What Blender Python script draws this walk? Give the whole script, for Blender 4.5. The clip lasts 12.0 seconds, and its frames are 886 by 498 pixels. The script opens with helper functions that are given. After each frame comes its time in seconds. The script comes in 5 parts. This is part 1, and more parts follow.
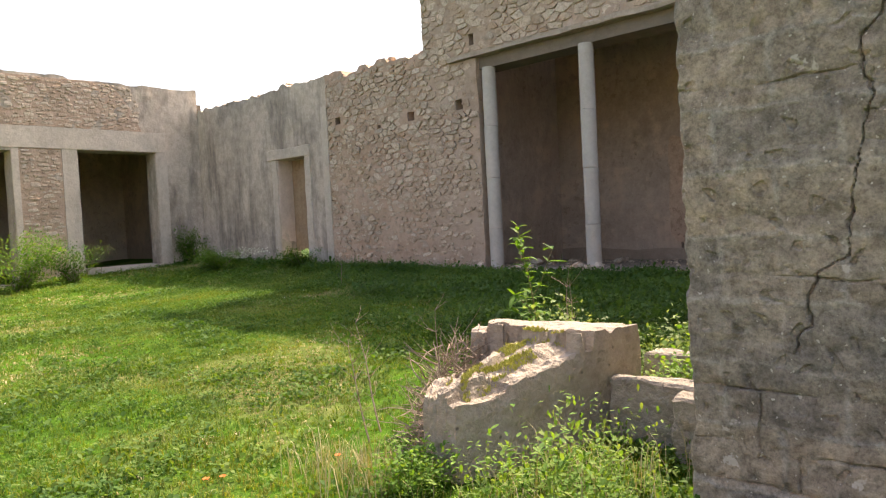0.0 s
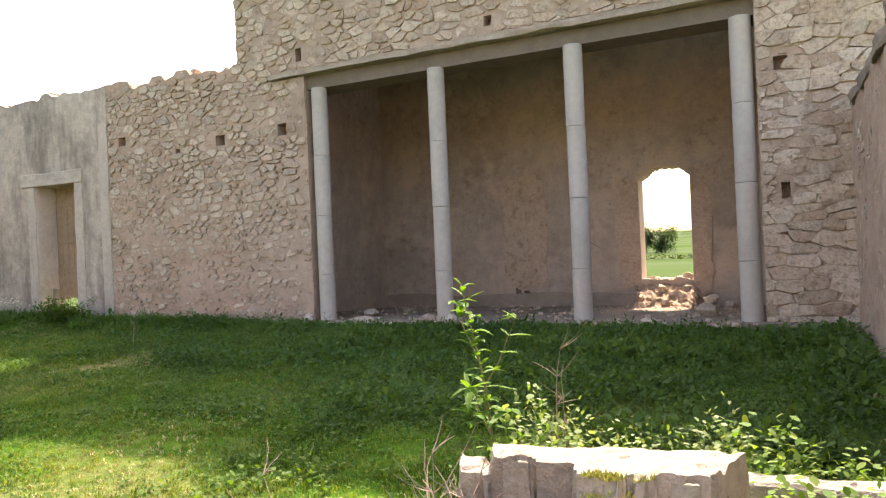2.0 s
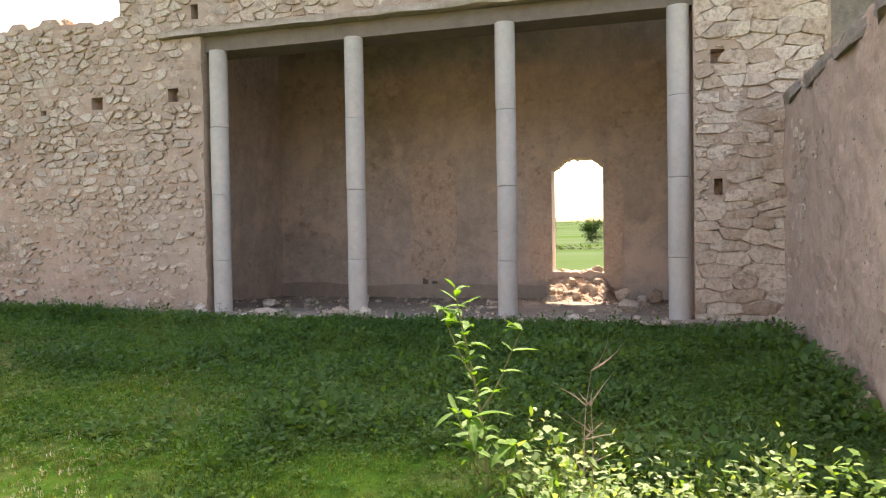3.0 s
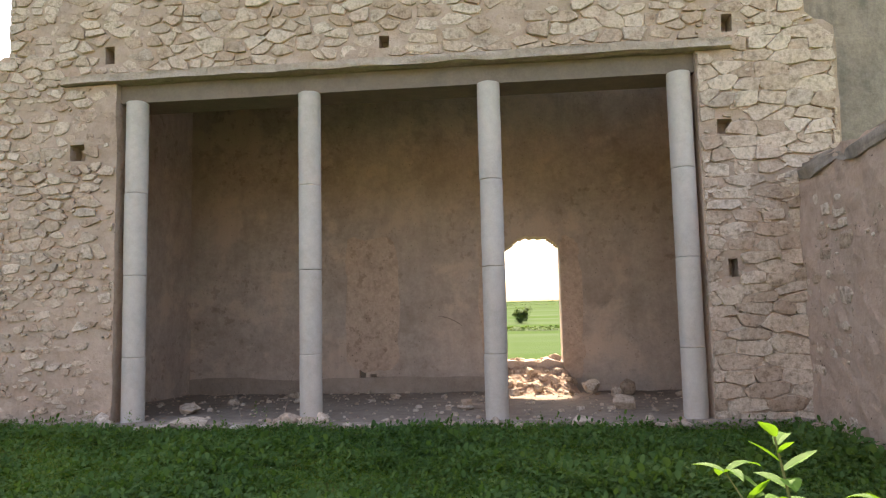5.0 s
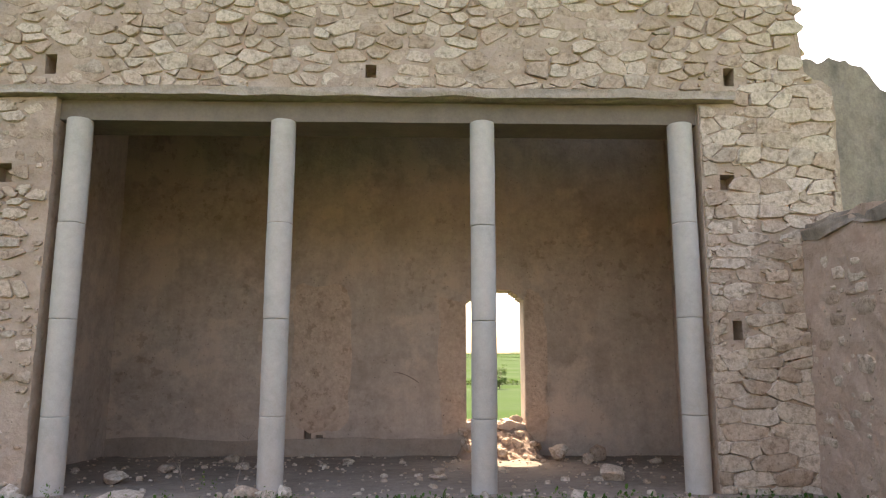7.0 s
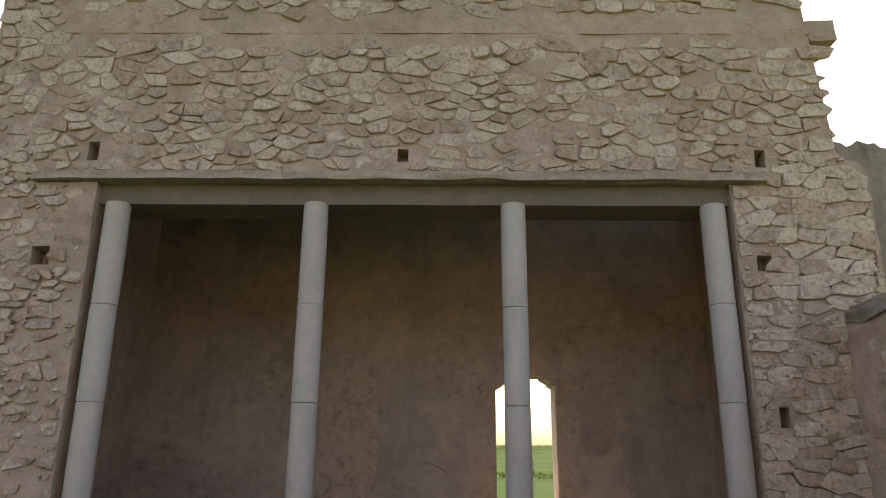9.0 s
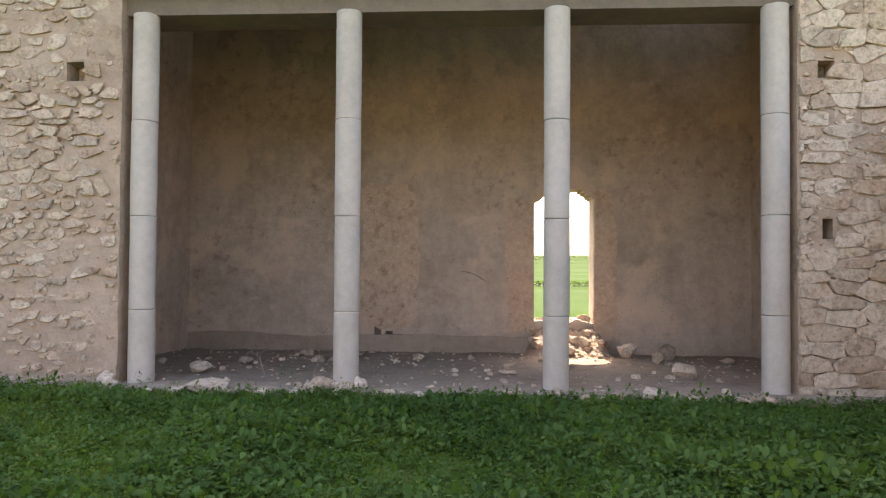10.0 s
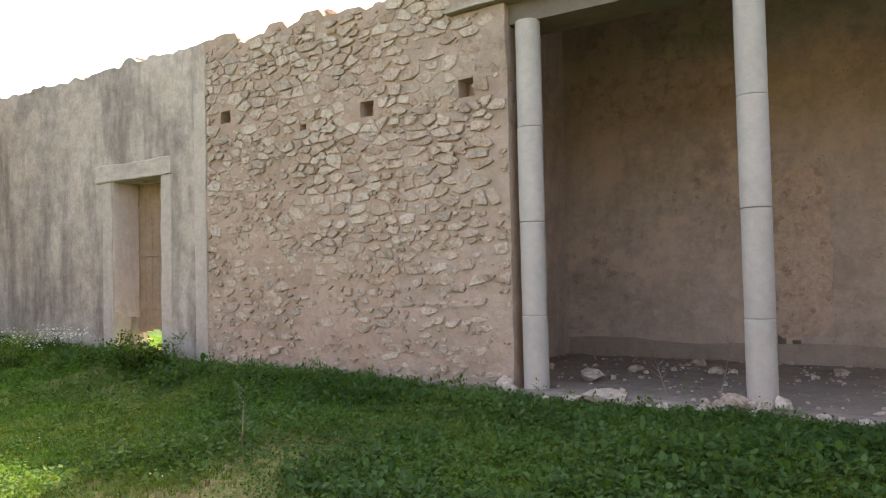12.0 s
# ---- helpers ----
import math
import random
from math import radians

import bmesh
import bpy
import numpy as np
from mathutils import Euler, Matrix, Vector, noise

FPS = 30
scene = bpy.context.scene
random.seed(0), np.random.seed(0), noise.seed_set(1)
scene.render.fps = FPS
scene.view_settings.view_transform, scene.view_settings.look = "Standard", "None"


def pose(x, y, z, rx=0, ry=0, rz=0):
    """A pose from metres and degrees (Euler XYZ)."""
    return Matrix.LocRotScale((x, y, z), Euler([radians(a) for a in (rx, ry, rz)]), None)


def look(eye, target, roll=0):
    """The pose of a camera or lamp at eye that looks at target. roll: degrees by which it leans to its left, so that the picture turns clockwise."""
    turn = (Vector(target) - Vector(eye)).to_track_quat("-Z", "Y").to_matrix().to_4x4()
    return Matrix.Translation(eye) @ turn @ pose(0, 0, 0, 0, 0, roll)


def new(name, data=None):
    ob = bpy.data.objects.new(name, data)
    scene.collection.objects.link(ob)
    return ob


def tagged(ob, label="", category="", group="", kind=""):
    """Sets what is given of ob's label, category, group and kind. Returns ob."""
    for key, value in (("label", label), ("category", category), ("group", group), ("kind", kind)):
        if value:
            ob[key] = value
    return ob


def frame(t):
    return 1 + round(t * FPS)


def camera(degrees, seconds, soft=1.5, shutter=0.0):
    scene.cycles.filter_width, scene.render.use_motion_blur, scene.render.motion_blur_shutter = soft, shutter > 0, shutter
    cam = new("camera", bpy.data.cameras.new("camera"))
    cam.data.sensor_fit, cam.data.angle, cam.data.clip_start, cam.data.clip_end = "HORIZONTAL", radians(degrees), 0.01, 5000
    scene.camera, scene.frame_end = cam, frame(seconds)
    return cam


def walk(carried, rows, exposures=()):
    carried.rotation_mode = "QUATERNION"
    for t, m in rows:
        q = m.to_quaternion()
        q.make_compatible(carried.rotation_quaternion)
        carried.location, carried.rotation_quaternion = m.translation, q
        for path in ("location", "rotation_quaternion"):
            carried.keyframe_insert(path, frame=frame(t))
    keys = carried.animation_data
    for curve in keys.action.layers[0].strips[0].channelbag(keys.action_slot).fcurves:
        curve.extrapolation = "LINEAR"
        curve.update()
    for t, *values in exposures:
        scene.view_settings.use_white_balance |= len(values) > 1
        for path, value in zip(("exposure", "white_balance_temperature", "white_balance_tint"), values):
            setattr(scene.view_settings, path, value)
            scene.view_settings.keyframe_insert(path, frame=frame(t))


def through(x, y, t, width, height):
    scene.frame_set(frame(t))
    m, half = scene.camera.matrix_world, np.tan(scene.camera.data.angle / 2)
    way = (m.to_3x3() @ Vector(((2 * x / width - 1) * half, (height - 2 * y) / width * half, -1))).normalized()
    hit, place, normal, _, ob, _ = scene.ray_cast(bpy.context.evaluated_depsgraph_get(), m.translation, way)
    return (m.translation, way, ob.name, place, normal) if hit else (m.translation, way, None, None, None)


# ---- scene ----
cam = camera(64.4, 12.0, soft=1.2)
EXPOSURES = [(0, 1.72, 7700, 16), (0.5, 1.88, 7700, 16), (1.5, 2.1, 7700, 16), (3.0, 2.38, 7700, 16), (5, 2.28, 7700, 16), (6.5, 2.24, 7700, 16), (8.5, 2.25, 7700, 16), (9.0, 1.4, 7700, 16), (9.5, 1.7, 7700, 16), (10, 2.5, 7700, 16), (11, 2.5, 7700, 16), (12.0, 2.32, 7700, 16)]
PATH = [
    (0, (-0.042, 0.549, 1.336), (-1.422, 1.994, 1.26), -2.9),
    (0.5, (-0.543, 0.791, 1.347), (-1.726, 2.396, 1.192), -3.5),
    (1, (-1.006, 1.056, 1.379), (-2.161, 2.686, 1.295), -4.8),
    (1.5, (-1.464, 1.195, 1.435), (-2.431, 2.944, 1.349), -2.1),
    (2, (-1.906, 1.471, 1.472), (-2.775, 3.272, 1.478), -2.5),
    (2.5, (-2.328, 1.718, 1.491), (-3.098, 3.563, 1.422), 0.6),
    (3, (-2.722, 1.998, 1.527), (-3.271, 3.921, 1.482), -0.9),
    (3.2, (-2.829, 2.083, 1.53), (-3.399, 4.0, 1.575), -3.3),
    (5, (-4.222, 3.161, 1.62), (-4.426, 5.142, 1.8), -1.3),
    (5.5, (-4.532, 3.419, 1.639), (-4.632, 5.41, 1.792), 0.2),
    (6, (-4.762, 3.809, 1.658), (-4.799, 5.801, 1.832), -1.6),
    (6.5, (-4.958, 3.862, 1.708), (-4.895, 5.841, 1.988), 0.5),
    (8.5, (-5.176, 4.015, 1.667), (-5.228, 5.979, 2.04), -1.9),
    (9, (-5.175, 3.985, 1.658), (-5.194, 5.904, 2.221), 0.4),
    (9.5, (-5.189, 3.979, 1.722), (-5.305, 5.96, 1.965), -0.1),
    (10, (-5.195, 4.028, 1.66), (-5.319, 6.024, 1.705), 0.4),
    (10.5, (-5.239, 3.997, 1.657), (-5.418, 5.988, 1.707), -0.3),
    (11, (-5.337, 4.044, 1.571), (-5.773, 5.996, 1.596), 0.8),
    (11.5, (-5.503, 4.341, 1.575), (-6.269, 6.187, 1.653), 0.5),
    (12, (-5.68, 4.476, 1.655), (-6.745, 6.168, 1.718), -1.3),
]
walk(cam, [(t, look(eye, target, roll)) for t, eye, target, roll in PATH], EXPOSURES)

# ---- world, sun, exposure ----
SUN_ELEVATION, SUN_TOWARDS = radians(50), Vector((-0.02, 1.0, 0.0)).normalized()
world = bpy.data.worlds.new("world")
scene.world = world
world.use_nodes = True
wn = world.node_tree
sky = wn.nodes.new("ShaderNodeTexSky")
sky.sky_type = "NISHITA"
sky.sun_disc = False
sky.sun_elevation = SUN_ELEVATION
sky.sun_rotation = math.atan2(SUN_TOWARDS.x, SUN_TOWARDS.y)
sky.dust_density, sky.air_density = 4.0, 1.0
back = wn.nodes["Background"]
back.inputs["Strength"].default_value = 0.15
wn.links.new(sky.outputs[0], back.inputs["Color"])

sun_data = bpy.data.lights.new("sun", "SUN")
sun_data.energy, sun_data.angle, sun_data.color = 3.3, radians(0.6), (1.0, 0.94, 0.84)
sun = new("sun", sun_data)
sun_way = Vector((SUN_TOWARDS.x * math.cos(SUN_ELEVATION), SUN_TOWARDS.y * math.cos(SUN_ELEVATION), math.sin(SUN_ELEVATION)))
sun.matrix_world = look(sun_way * 60, (0, 0, 0))

# ---- materials ----
def node_mat(name):
    m = bpy.data.materials.new(name)
    m.use_nodes = True
    nt = m.node_tree
    return m, nt, nt.nodes["Principled BSDF"]


def ramp_node(nt, fac, stops):
    r = nt.nodes.new("ShaderNodeValToRGB")
    while len(r.color_ramp.elements) < len(stops):
        r.color_ramp.elements.new(0.5)
    for e, (p, c) in zip(r.color_ramp.elements, stops):
        e.position, e.color = p, (*c, 1)
    nt.links.new(fac, r.inputs["Fac"])
    return r.outputs["Color"]


def noise_node(nt, vec, scale, detail=4.0, rough=0.6, stretch=None):
    if stretch:
        mp = nt.nodes.new("ShaderNodeMapping")
        mp.inputs["Scale"].default_value = stretch
        nt.links.new(vec, mp.inputs["Vector"])
        vec = mp.outputs["Vector"]
    n = nt.nodes.new("ShaderNodeTexNoise")
    n.inputs["Scale"].default_value, n.inputs["Detail"].default_value, n.inputs["Roughness"].default_value = scale, detail, rough
    nt.links.new(vec, n.inputs["Vector"])
    return n.outputs["Fac"]


def mix_node(nt, fac, a, b, kind="MIX"):
    m = nt.nodes.new("ShaderNodeMix")
    m.data_type, m.blend_type = "RGBA", kind
    for sock, v in ((m.inputs["Factor"], fac), (m.inputs["A"], a), (m.inputs["B"], b)):
        if isinstance(v, (int, float)):
            sock.default_value = v
        elif isinstance(v, tuple):
            sock.default_value = (*v, 1)
        else:
            nt.links.new(v, sock)
    return m.outputs["Result"]


def step_node(nt, fac, lo, hi):
    r = nt.nodes.new("ShaderNodeMapRange")
    r.inputs["From Min"].default_value, r.inputs["From Max"].default_value = lo, hi
    nt.links.new(fac, r.inputs["Value"])
    return r.outputs["Result"]


def bump_node(nt, bsdf, heights):
    prev = None
    for h, strength, dist in heights:
        b = nt.nodes.new("ShaderNodeBump")
        b.inputs["Strength"].default_value, b.inputs["Distance"].default_value = strength, dist
        nt.links.new(h, b.inputs["Height"])
        if prev:
            nt.links.new(prev, b.inputs["Normal"])
        prev = b.outputs["Normal"]
    nt.links.new(prev, bsdf.inputs["Normal"])


def place_node(nt):
    return nt.nodes.new("ShaderNodeNewGeometry").outputs["Position"]


def surface(name, base, light, dark, scale=1.2, grain=40.0, rough=0.95, streak=0.0, streak_col=(0.1, 0.1, 0.1), patch=None, pits=0.0, bump=0.5, speck=None, chips=0.0):
    """A weathered mineral surface: broad patches, fine grain, optional vertical run-off streaks, patches of another coat, and pits."""
    m, nt, b = node_mat(name)
    p = place_node(nt)
    broad = noise_node(nt, p, scale, 5, 0.65)
    fine = noise_node(nt, p, grain, 5, 0.7)
    mid = noise_node(nt, p, scale * 6, 4, 0.6)
    col = ramp_node(nt, broad, [(0.3, dark), (0.5, base), (0.72, light)])
    col = mix_node(nt, 0.35, col, ramp_node(nt, mid, [(0.35, dark), (0.65, light)]))
    col = mix_node(nt, 0.3, col, ramp_node(nt, fine, [(0.3, dark), (0.7, light)]))
    if patch:
        pn = noise_node(nt, p, 0.9, 6, 0.7)
        col = mix_node(nt, step_node(nt, pn, 0.52, 0.6), col, patch)
    if streak:
        sn = noise_node(nt, p, 1.9, 6, 0.7, (1, 1, 0.26))
        f = nt.nodes.new("ShaderNodeMath")
        f.operation = "MULTIPLY"
        f.inputs[1].default_value = streak
        nt.links.new(step_node(nt, sn, 0.47, 0.66), f.inputs[0])
        col = mix_node(nt, f.outputs[0], col, streak_col)
    if speck:
        dn = noise_node(nt, p, 3.2, 6, 0.75)
        col = mix_node(nt, step_node(nt, dn, 0.52, 0.64), col, tuple(0.55 * c for c in dark))
        kn = noise_node(nt, p, 28, 3, 0.6)
        col = mix_node(nt, step_node(nt, kn, 0.66, 0.72), col, speck)
    heights = [(mid, bump, 0.03), (fine, bump, 0.006)]
    if chips:
        cn = step_node(nt, noise_node(nt, p, 5.5, 5, 0.65), 0.57, 0.61)
        where = step_node(nt, noise_node(nt, p, 0.75, 3, 0.5), 0.46, 0.6)
        fallen = mix_node(nt, where, (1, 1, 1), mix_node(nt, cn, (1, 1, 1), (0.55, 0.5, 0.46)))
        col = mix_node(nt, chips, col, fallen, "MULTIPLY")
        heights.append((fallen, 0.6, 0.02))
    if pits:
        v = nt.nodes.new("ShaderNodeTexVoronoi")
        v.inputs["Scale"].default_value = 16
        nt.links.new(p, v.inputs["Vector"])
        pit = step_node(nt, v.outputs["Distance"], 0.06, 0.2)
        pn = noise_node(nt, p, 5, 3)
        pit_col = mix_node(nt, step_node(nt, pn, 0.5, 0.62), (1, 1, 1), pit)
        col = mix_node(nt, pits, col, pit_col, "MULTIPLY")
        heights.append((pit_col, 0.5, 0.02))
    nt.links.new(col, b.inputs["Base Color"])
    b.inputs["Roughness"].default_value = rough
    b.inputs["Specular IOR Level"].default_value = 0.2
    bump_node(nt, b, heights)
    return m


def piece_mat(name, cols, island=False, rough=0.95, grain=30.0, bump=0.6):
    """Stone of varied colour, piece by piece."""
    m, nt, b = node_mat(name)
    g = nt.nodes.new("ShaderNodeNewGeometry")
    r = g.outputs["Random Per Island"] if island else nt.nodes.new("ShaderNodeObjectInfo").outputs["Random"]
    n = len(cols)
    col = ramp_node(nt, r, [(i / max(1, n - 1), c) for i, c in enumerate(cols)])
    fine = noise_node(nt, g.outputs["Position"], grain, 5, 0.7)
    mid = noise_node(nt, g.outputs["Position"], 5, 4, 0.6)
    col = mix_node(nt, 0.3, col, ramp_node(nt, mid, [(0.35, cols[0]), (0.65, cols[len(cols) // 2])]))
    spots = noise_node(nt, g.outputs["Position"], 13, 5, 0.75)
    col = mix_node(nt, 0.75, col, ramp_node(nt, spots, [(0.36, (0.45, 0.42, 0.38)), (0.5, (1.0, 1.0, 1.0)), (0.66, (1.0, 1.0, 1.0)), (0.74, (1.25, 1.22, 1.18))]), "MULTIPLY")
    col = mix_node(nt, 0.8, col, ramp_node(nt, fine, [(0.3, (0.6, 0.58, 0.55)), (0.6, (1.0, 1.0, 1.0))]), "MULTIPLY")
    nt.links.new(col, b.inputs["Base Color"])
    b.inputs["Roughness"].default_value = rough
    b.inputs["Specular IOR Level"].default_value = 0.2
    bump_node(nt, b, [(mid, bump, 0.03), (spots, bump, 0.02), (fine, bump, 0.01)])
    return m


def leaf_mat(name, cols, rough=0.7, through=0.35):
    """Foliage: colour by leaf and by patch of ground, some light passing through."""
    m, nt, b = node_mat(name)
    g = nt.nodes.new("ShaderNodeNewGeometry")
    big = noise_node(nt, g.outputs["Position"], 0.7, 4, 0.6)
    f = mix_node(nt, 0.5, ramp_node(nt, g.outputs["Random Per Island"], [(0, (0, 0, 0)), (1, (1, 1, 1))]), ramp_node(nt, big, [(0.3, (0, 0, 0)), (0.7, (1, 1, 1))]))
    n = len(cols)
    col = ramp_node(nt, f, [(0.15 + 0.7 * i / max(1, n - 1), c) for i, c in enumerate(cols)])
    nt.links.new(col, b.inputs["Base Color"])
    b.inputs["Roughness"].default_value = rough
    b.inputs["Specular IOR Level"].default_value = 0.3
    t = nt.nodes.new("ShaderNodeBsdfTranslucent")
    warm = mix_node(nt, 1.0, col, (1.5, 1.4, 0.5), "MULTIPLY")
    nt.links.new(warm, t.inputs["Color"])
    ms = nt.nodes.new("ShaderNodeMixShader")
    ms.inputs[0].default_value = through
    out = nt.nodes["Material Output"]
    nt.links.new(b.outputs[0], ms.inputs[1])
    nt.links.new(t.outputs[0], ms.inputs[2])
    nt.links.new(ms.outputs[0], out.inputs["Surface"])
    return m


def block_coat():
    """Thin worn render over coursed blocks: every block shows through in its own tone, with black growth, lime blooms and specks."""
    m, nt, b = node_mat("weathered_grey_pier_render")
    p = place_node(nt)
    warp = nt.nodes.new("ShaderNodeTexNoise")
    warp.inputs["Scale"].default_value, warp.inputs["Detail"].default_value = 5.0, 5.0
    nt.links.new(p, warp.inputs["Vector"])
    sep, low = nt.nodes.new("ShaderNodeSeparateXYZ"), nt.nodes.new("ShaderNodeVectorMath")
    low.operation = "MULTIPLY_ADD"
    low.inputs[1].default_value = (0.11, 0.11, 0.11)
    nt.links.new(warp.outputs["Color"], low.inputs[0])
    nt.links.new(p, low.inputs[2])
    nt.links.new(low.outputs[0], sep.inputs[0])
    flat = nt.nodes.new("ShaderNodeCombineXYZ")
    nt.links.new(sep.outputs["X"], flat.inputs["X"])
    nt.links.new(sep.outputs["Z"], flat.inputs["Y"])
    brick = nt.nodes.new("ShaderNodeTexBrick")
    for key, val in (("Scale", 1.0), ("Brick Width", 0.46), ("Row Height", 0.255), ("Mortar Size", 0.022), ("Mortar Smooth", 1.0), ("Bias", 0.0)):
        brick.inputs[key].default_value = val
    brick.inputs["Color1"].default_value = (0.21, 0.19, 0.168, 1)
    brick.inputs["Color2"].default_value = (0.42, 0.335, 0.25, 1)
    brick.inputs["Mortar"].default_value = (0.42, 0.38, 0.335, 1)
    nt.links.new(flat.outputs[0], brick.inputs["Vector"])
    broad, mid = noise_node(nt, p, 2.2, 6, 0.7), noise_node(nt, p, 11, 6, 0.75)
    fine, grit = noise_node(nt, p, 60, 6, 0.8), noise_node(nt, p, 170, 3, 0.7)
    coat = ramp_node(nt, broad, [(0.34, (0.22, 0.20, 0.185)), (0.5, (0.375, 0.335, 0.295)), (0.66, (0.50, 0.44, 0.38))])
    col = mix_node(nt, 0.6, coat, brick.outputs["Color"])
    col = mix_node(nt, 0.7, col, ramp_node(nt, mid, [(0.36, (0.42, 0.41, 0.39)), (0.5, (0.95, 0.95, 0.94)), (0.66, (1.45, 1.42, 1.36))]), "MULTIPLY")
    col = mix_node(nt, 0.8, col, ramp_node(nt, fine, [(0.34, (0.5, 0.49, 0.47)), (0.52, (1.0, 1.0, 1.0)), (0.7, (1.35, 1.33, 1.3))]), "MULTIPLY")
    growth = noise_node(nt, p, 3.4, 7, 0.8)
    col = mix_node(nt, step_node(nt, growth, 0.57, 0.72), col, (0.10, 0.09, 0.082))
    bloom = noise_node(nt, p, 7.5, 4, 0.6)
    col = mix_node(nt, step_node(nt, bloom, 0.675, 0.70), col, (0.56, 0.51, 0.45))
    dots = noise_node(nt, p, 42, 2, 0.5)
    col = mix_node(nt, step_node(nt, dots, 0.69, 0.72), col, (0.58, 0.54, 0.48))
    nt.links.new(col, b.inputs["Base Color"])
    b.inputs["Roughness"].default_value = 0.95
    b.inputs["Specular IOR Level"].default_value = 0.2
    bump_node(nt, b, [(brick.outputs["Fac"], 0.35, 0.012), (mid, 0.8, 0.03), (fine, 0.9, 0.01), (grit, 0.6, 0.004)])
    return m


MORTAR = surface("pink_lime_mortar", (0.46, 0.325, 0.24), (0.58, 0.43, 0.33), (0.33, 0.225, 0.16), 1.0, 30, pits=0.6, bump=1.0, chips=0.35)
MORTAR_GREY = surface("grey_lime_mortar", (0.44, 0.325, 0.245), (0.55, 0.425, 0.33), (0.29, 0.21, 0.155), 1.0, 30, pits=0.6, bump=1.0, chips=0.35)
STAINED = surface("stained_grey_render", (0.50, 0.41, 0.325), (0.68, 0.575, 0.475), (0.22, 0.18, 0.145), 0.95, 24, streak=0.7, streak_col=(0.15, 0.125, 0.105), bump=0.5)
STAINED_DARK = surface("dark_mossy_coping", (0.30, 0.245, 0.195), (0.42, 0.345, 0.275), (0.16, 0.135, 0.11), 1.6, 30, streak=0.5, streak_col=(0.07, 0.07, 0.07), bump=0.6)
BACKWALL = surface("brown_wall_plaster", (0.48, 0.38, 0.305), (0.60, 0.485, 0.395), (0.30, 0.23, 0.18), 0.8, 16, pits=0.6, bump=0.9, patch=(0.56, 0.43, 0.335), streak=0.3, streak_col=(0.27, 0.20, 0.15), chips=0.45)
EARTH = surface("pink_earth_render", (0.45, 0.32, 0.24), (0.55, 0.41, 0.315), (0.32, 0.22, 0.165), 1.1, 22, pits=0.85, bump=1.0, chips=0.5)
PIER = block_coat()
CONCRETE = surface("pale_cast_concrete", (0.48, 0.432, 0.375), (0.56, 0.51, 0.45), (0.38, 0.34, 0.29), 2.0, 70, bump=0.15)
BEAM = surface("stained_concrete", (0.40, 0.315, 0.245), (0.52, 0.425, 0.34), (0.20, 0.165, 0.135), 2.2, 40, bump=0.9, chips=0.6)
# dark brown of ceilings and hole backs; on the beam it stands for shade
DARK_COAT = surface("dark_brown_coat", (0.2, 0.16, 0.125), (0.27, 0.215, 0.17), (0.13, 0.11, 0.09), 0.8, 30, bump=0.4)
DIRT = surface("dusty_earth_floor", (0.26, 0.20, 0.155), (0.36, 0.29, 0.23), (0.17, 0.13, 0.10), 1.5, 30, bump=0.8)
BLOCKM = surface("broken_masonry_render", (0.38, 0.315, 0.25), (0.49, 0.42, 0.35), (0.21, 0.17, 0.135), 3.2, 55, pits=0.6, bump=1.0)
RENDER_PALE = surface("pale_grey_render", (0.55, 0.465, 0.38), (0.66, 0.565, 0.47), (0.37, 0.31, 0.25), 1.6, 30, streak=0.3, streak_col=(0.27, 0.235, 0.20), bump=0.5)
STONE_COLS = [(0.40, 0.285, 0.205), (0.50, 0.37, 0.275), (0.56, 0.43, 0.33), (0.70, 0.585, 0.47), (0.60, 0.47, 0.36), (0.44, 0.36, 0.29)]
STONE = piece_mat("limestone_rubble", STONE_COLS)
STONE_JOINED = piece_mat("limestone_rubble_joined", STONE_COLS, island=True)
WOOD = surface("weathered_brown_wood", (0.33, 0.225, 0.145), (0.42, 0.30, 0.20), (0.22, 0.145, 0.095), 3.0, 50, bump=0.4)
DARKWOOD = surface("grey_dead_wood", (0.27, 0.20, 0.155), (0.40, 0.32, 0.26), (0.13, 0.09, 0.07), 6.0, 60, bump=0.3)
PATCH = surface("rough_patch_plaster", (0.53, 0.385, 0.285), (0.64, 0.485, 0.37), (0.36, 0.255, 0.185), 3.0, 12, pits=0.85, bump=1.0, chips=0.6)
STEM = surface("green_brown_stem", (0.16, 0.17, 0.06), (0.24, 0.24, 0.1), (0.1, 0.09, 0.04), 8, 60, bump=0.2)
MOSS = surface("yellow_moss", (0.48, 0.46, 0.10), (0.62, 0.60, 0.18), (0.32, 0.31, 0.07), 6, 60, bump=0.9)
GRASS = leaf_mat("grass_blades", [(0.035, 0.085, 0.009), (0.07, 0.14, 0.014), (0.125, 0.18, 0.02), (0.20, 0.20, 0.045)], through=0.42)
CLOVER = leaf_mat("broad_leaf_weeds", [(0.028, 0.075, 0.012), (0.05, 0.12, 0.018), (0.09, 0.165, 0.028), (0.14, 0.20, 0.045)], through=0.42)
MALLOW = leaf_mat("mallow_leaves", [(0.035, 0.085, 0.022), (0.06, 0.13, 0.032), (0.10, 0.18, 0.05)], through=0.45)
BRIGHT = leaf_mat("fresh_bright_leaves", [(0.06, 0.15, 0.02), (0.12, 0.23, 0.035), (0.22, 0.30, 0.07)], through=0.45)
STRAW = leaf_mat("dry_straw", [(0.25, 0.2, 0.1), (0.36, 0.3, 0.17), (0.45, 0.4, 0.26)], rough=0.8, through=0.15)
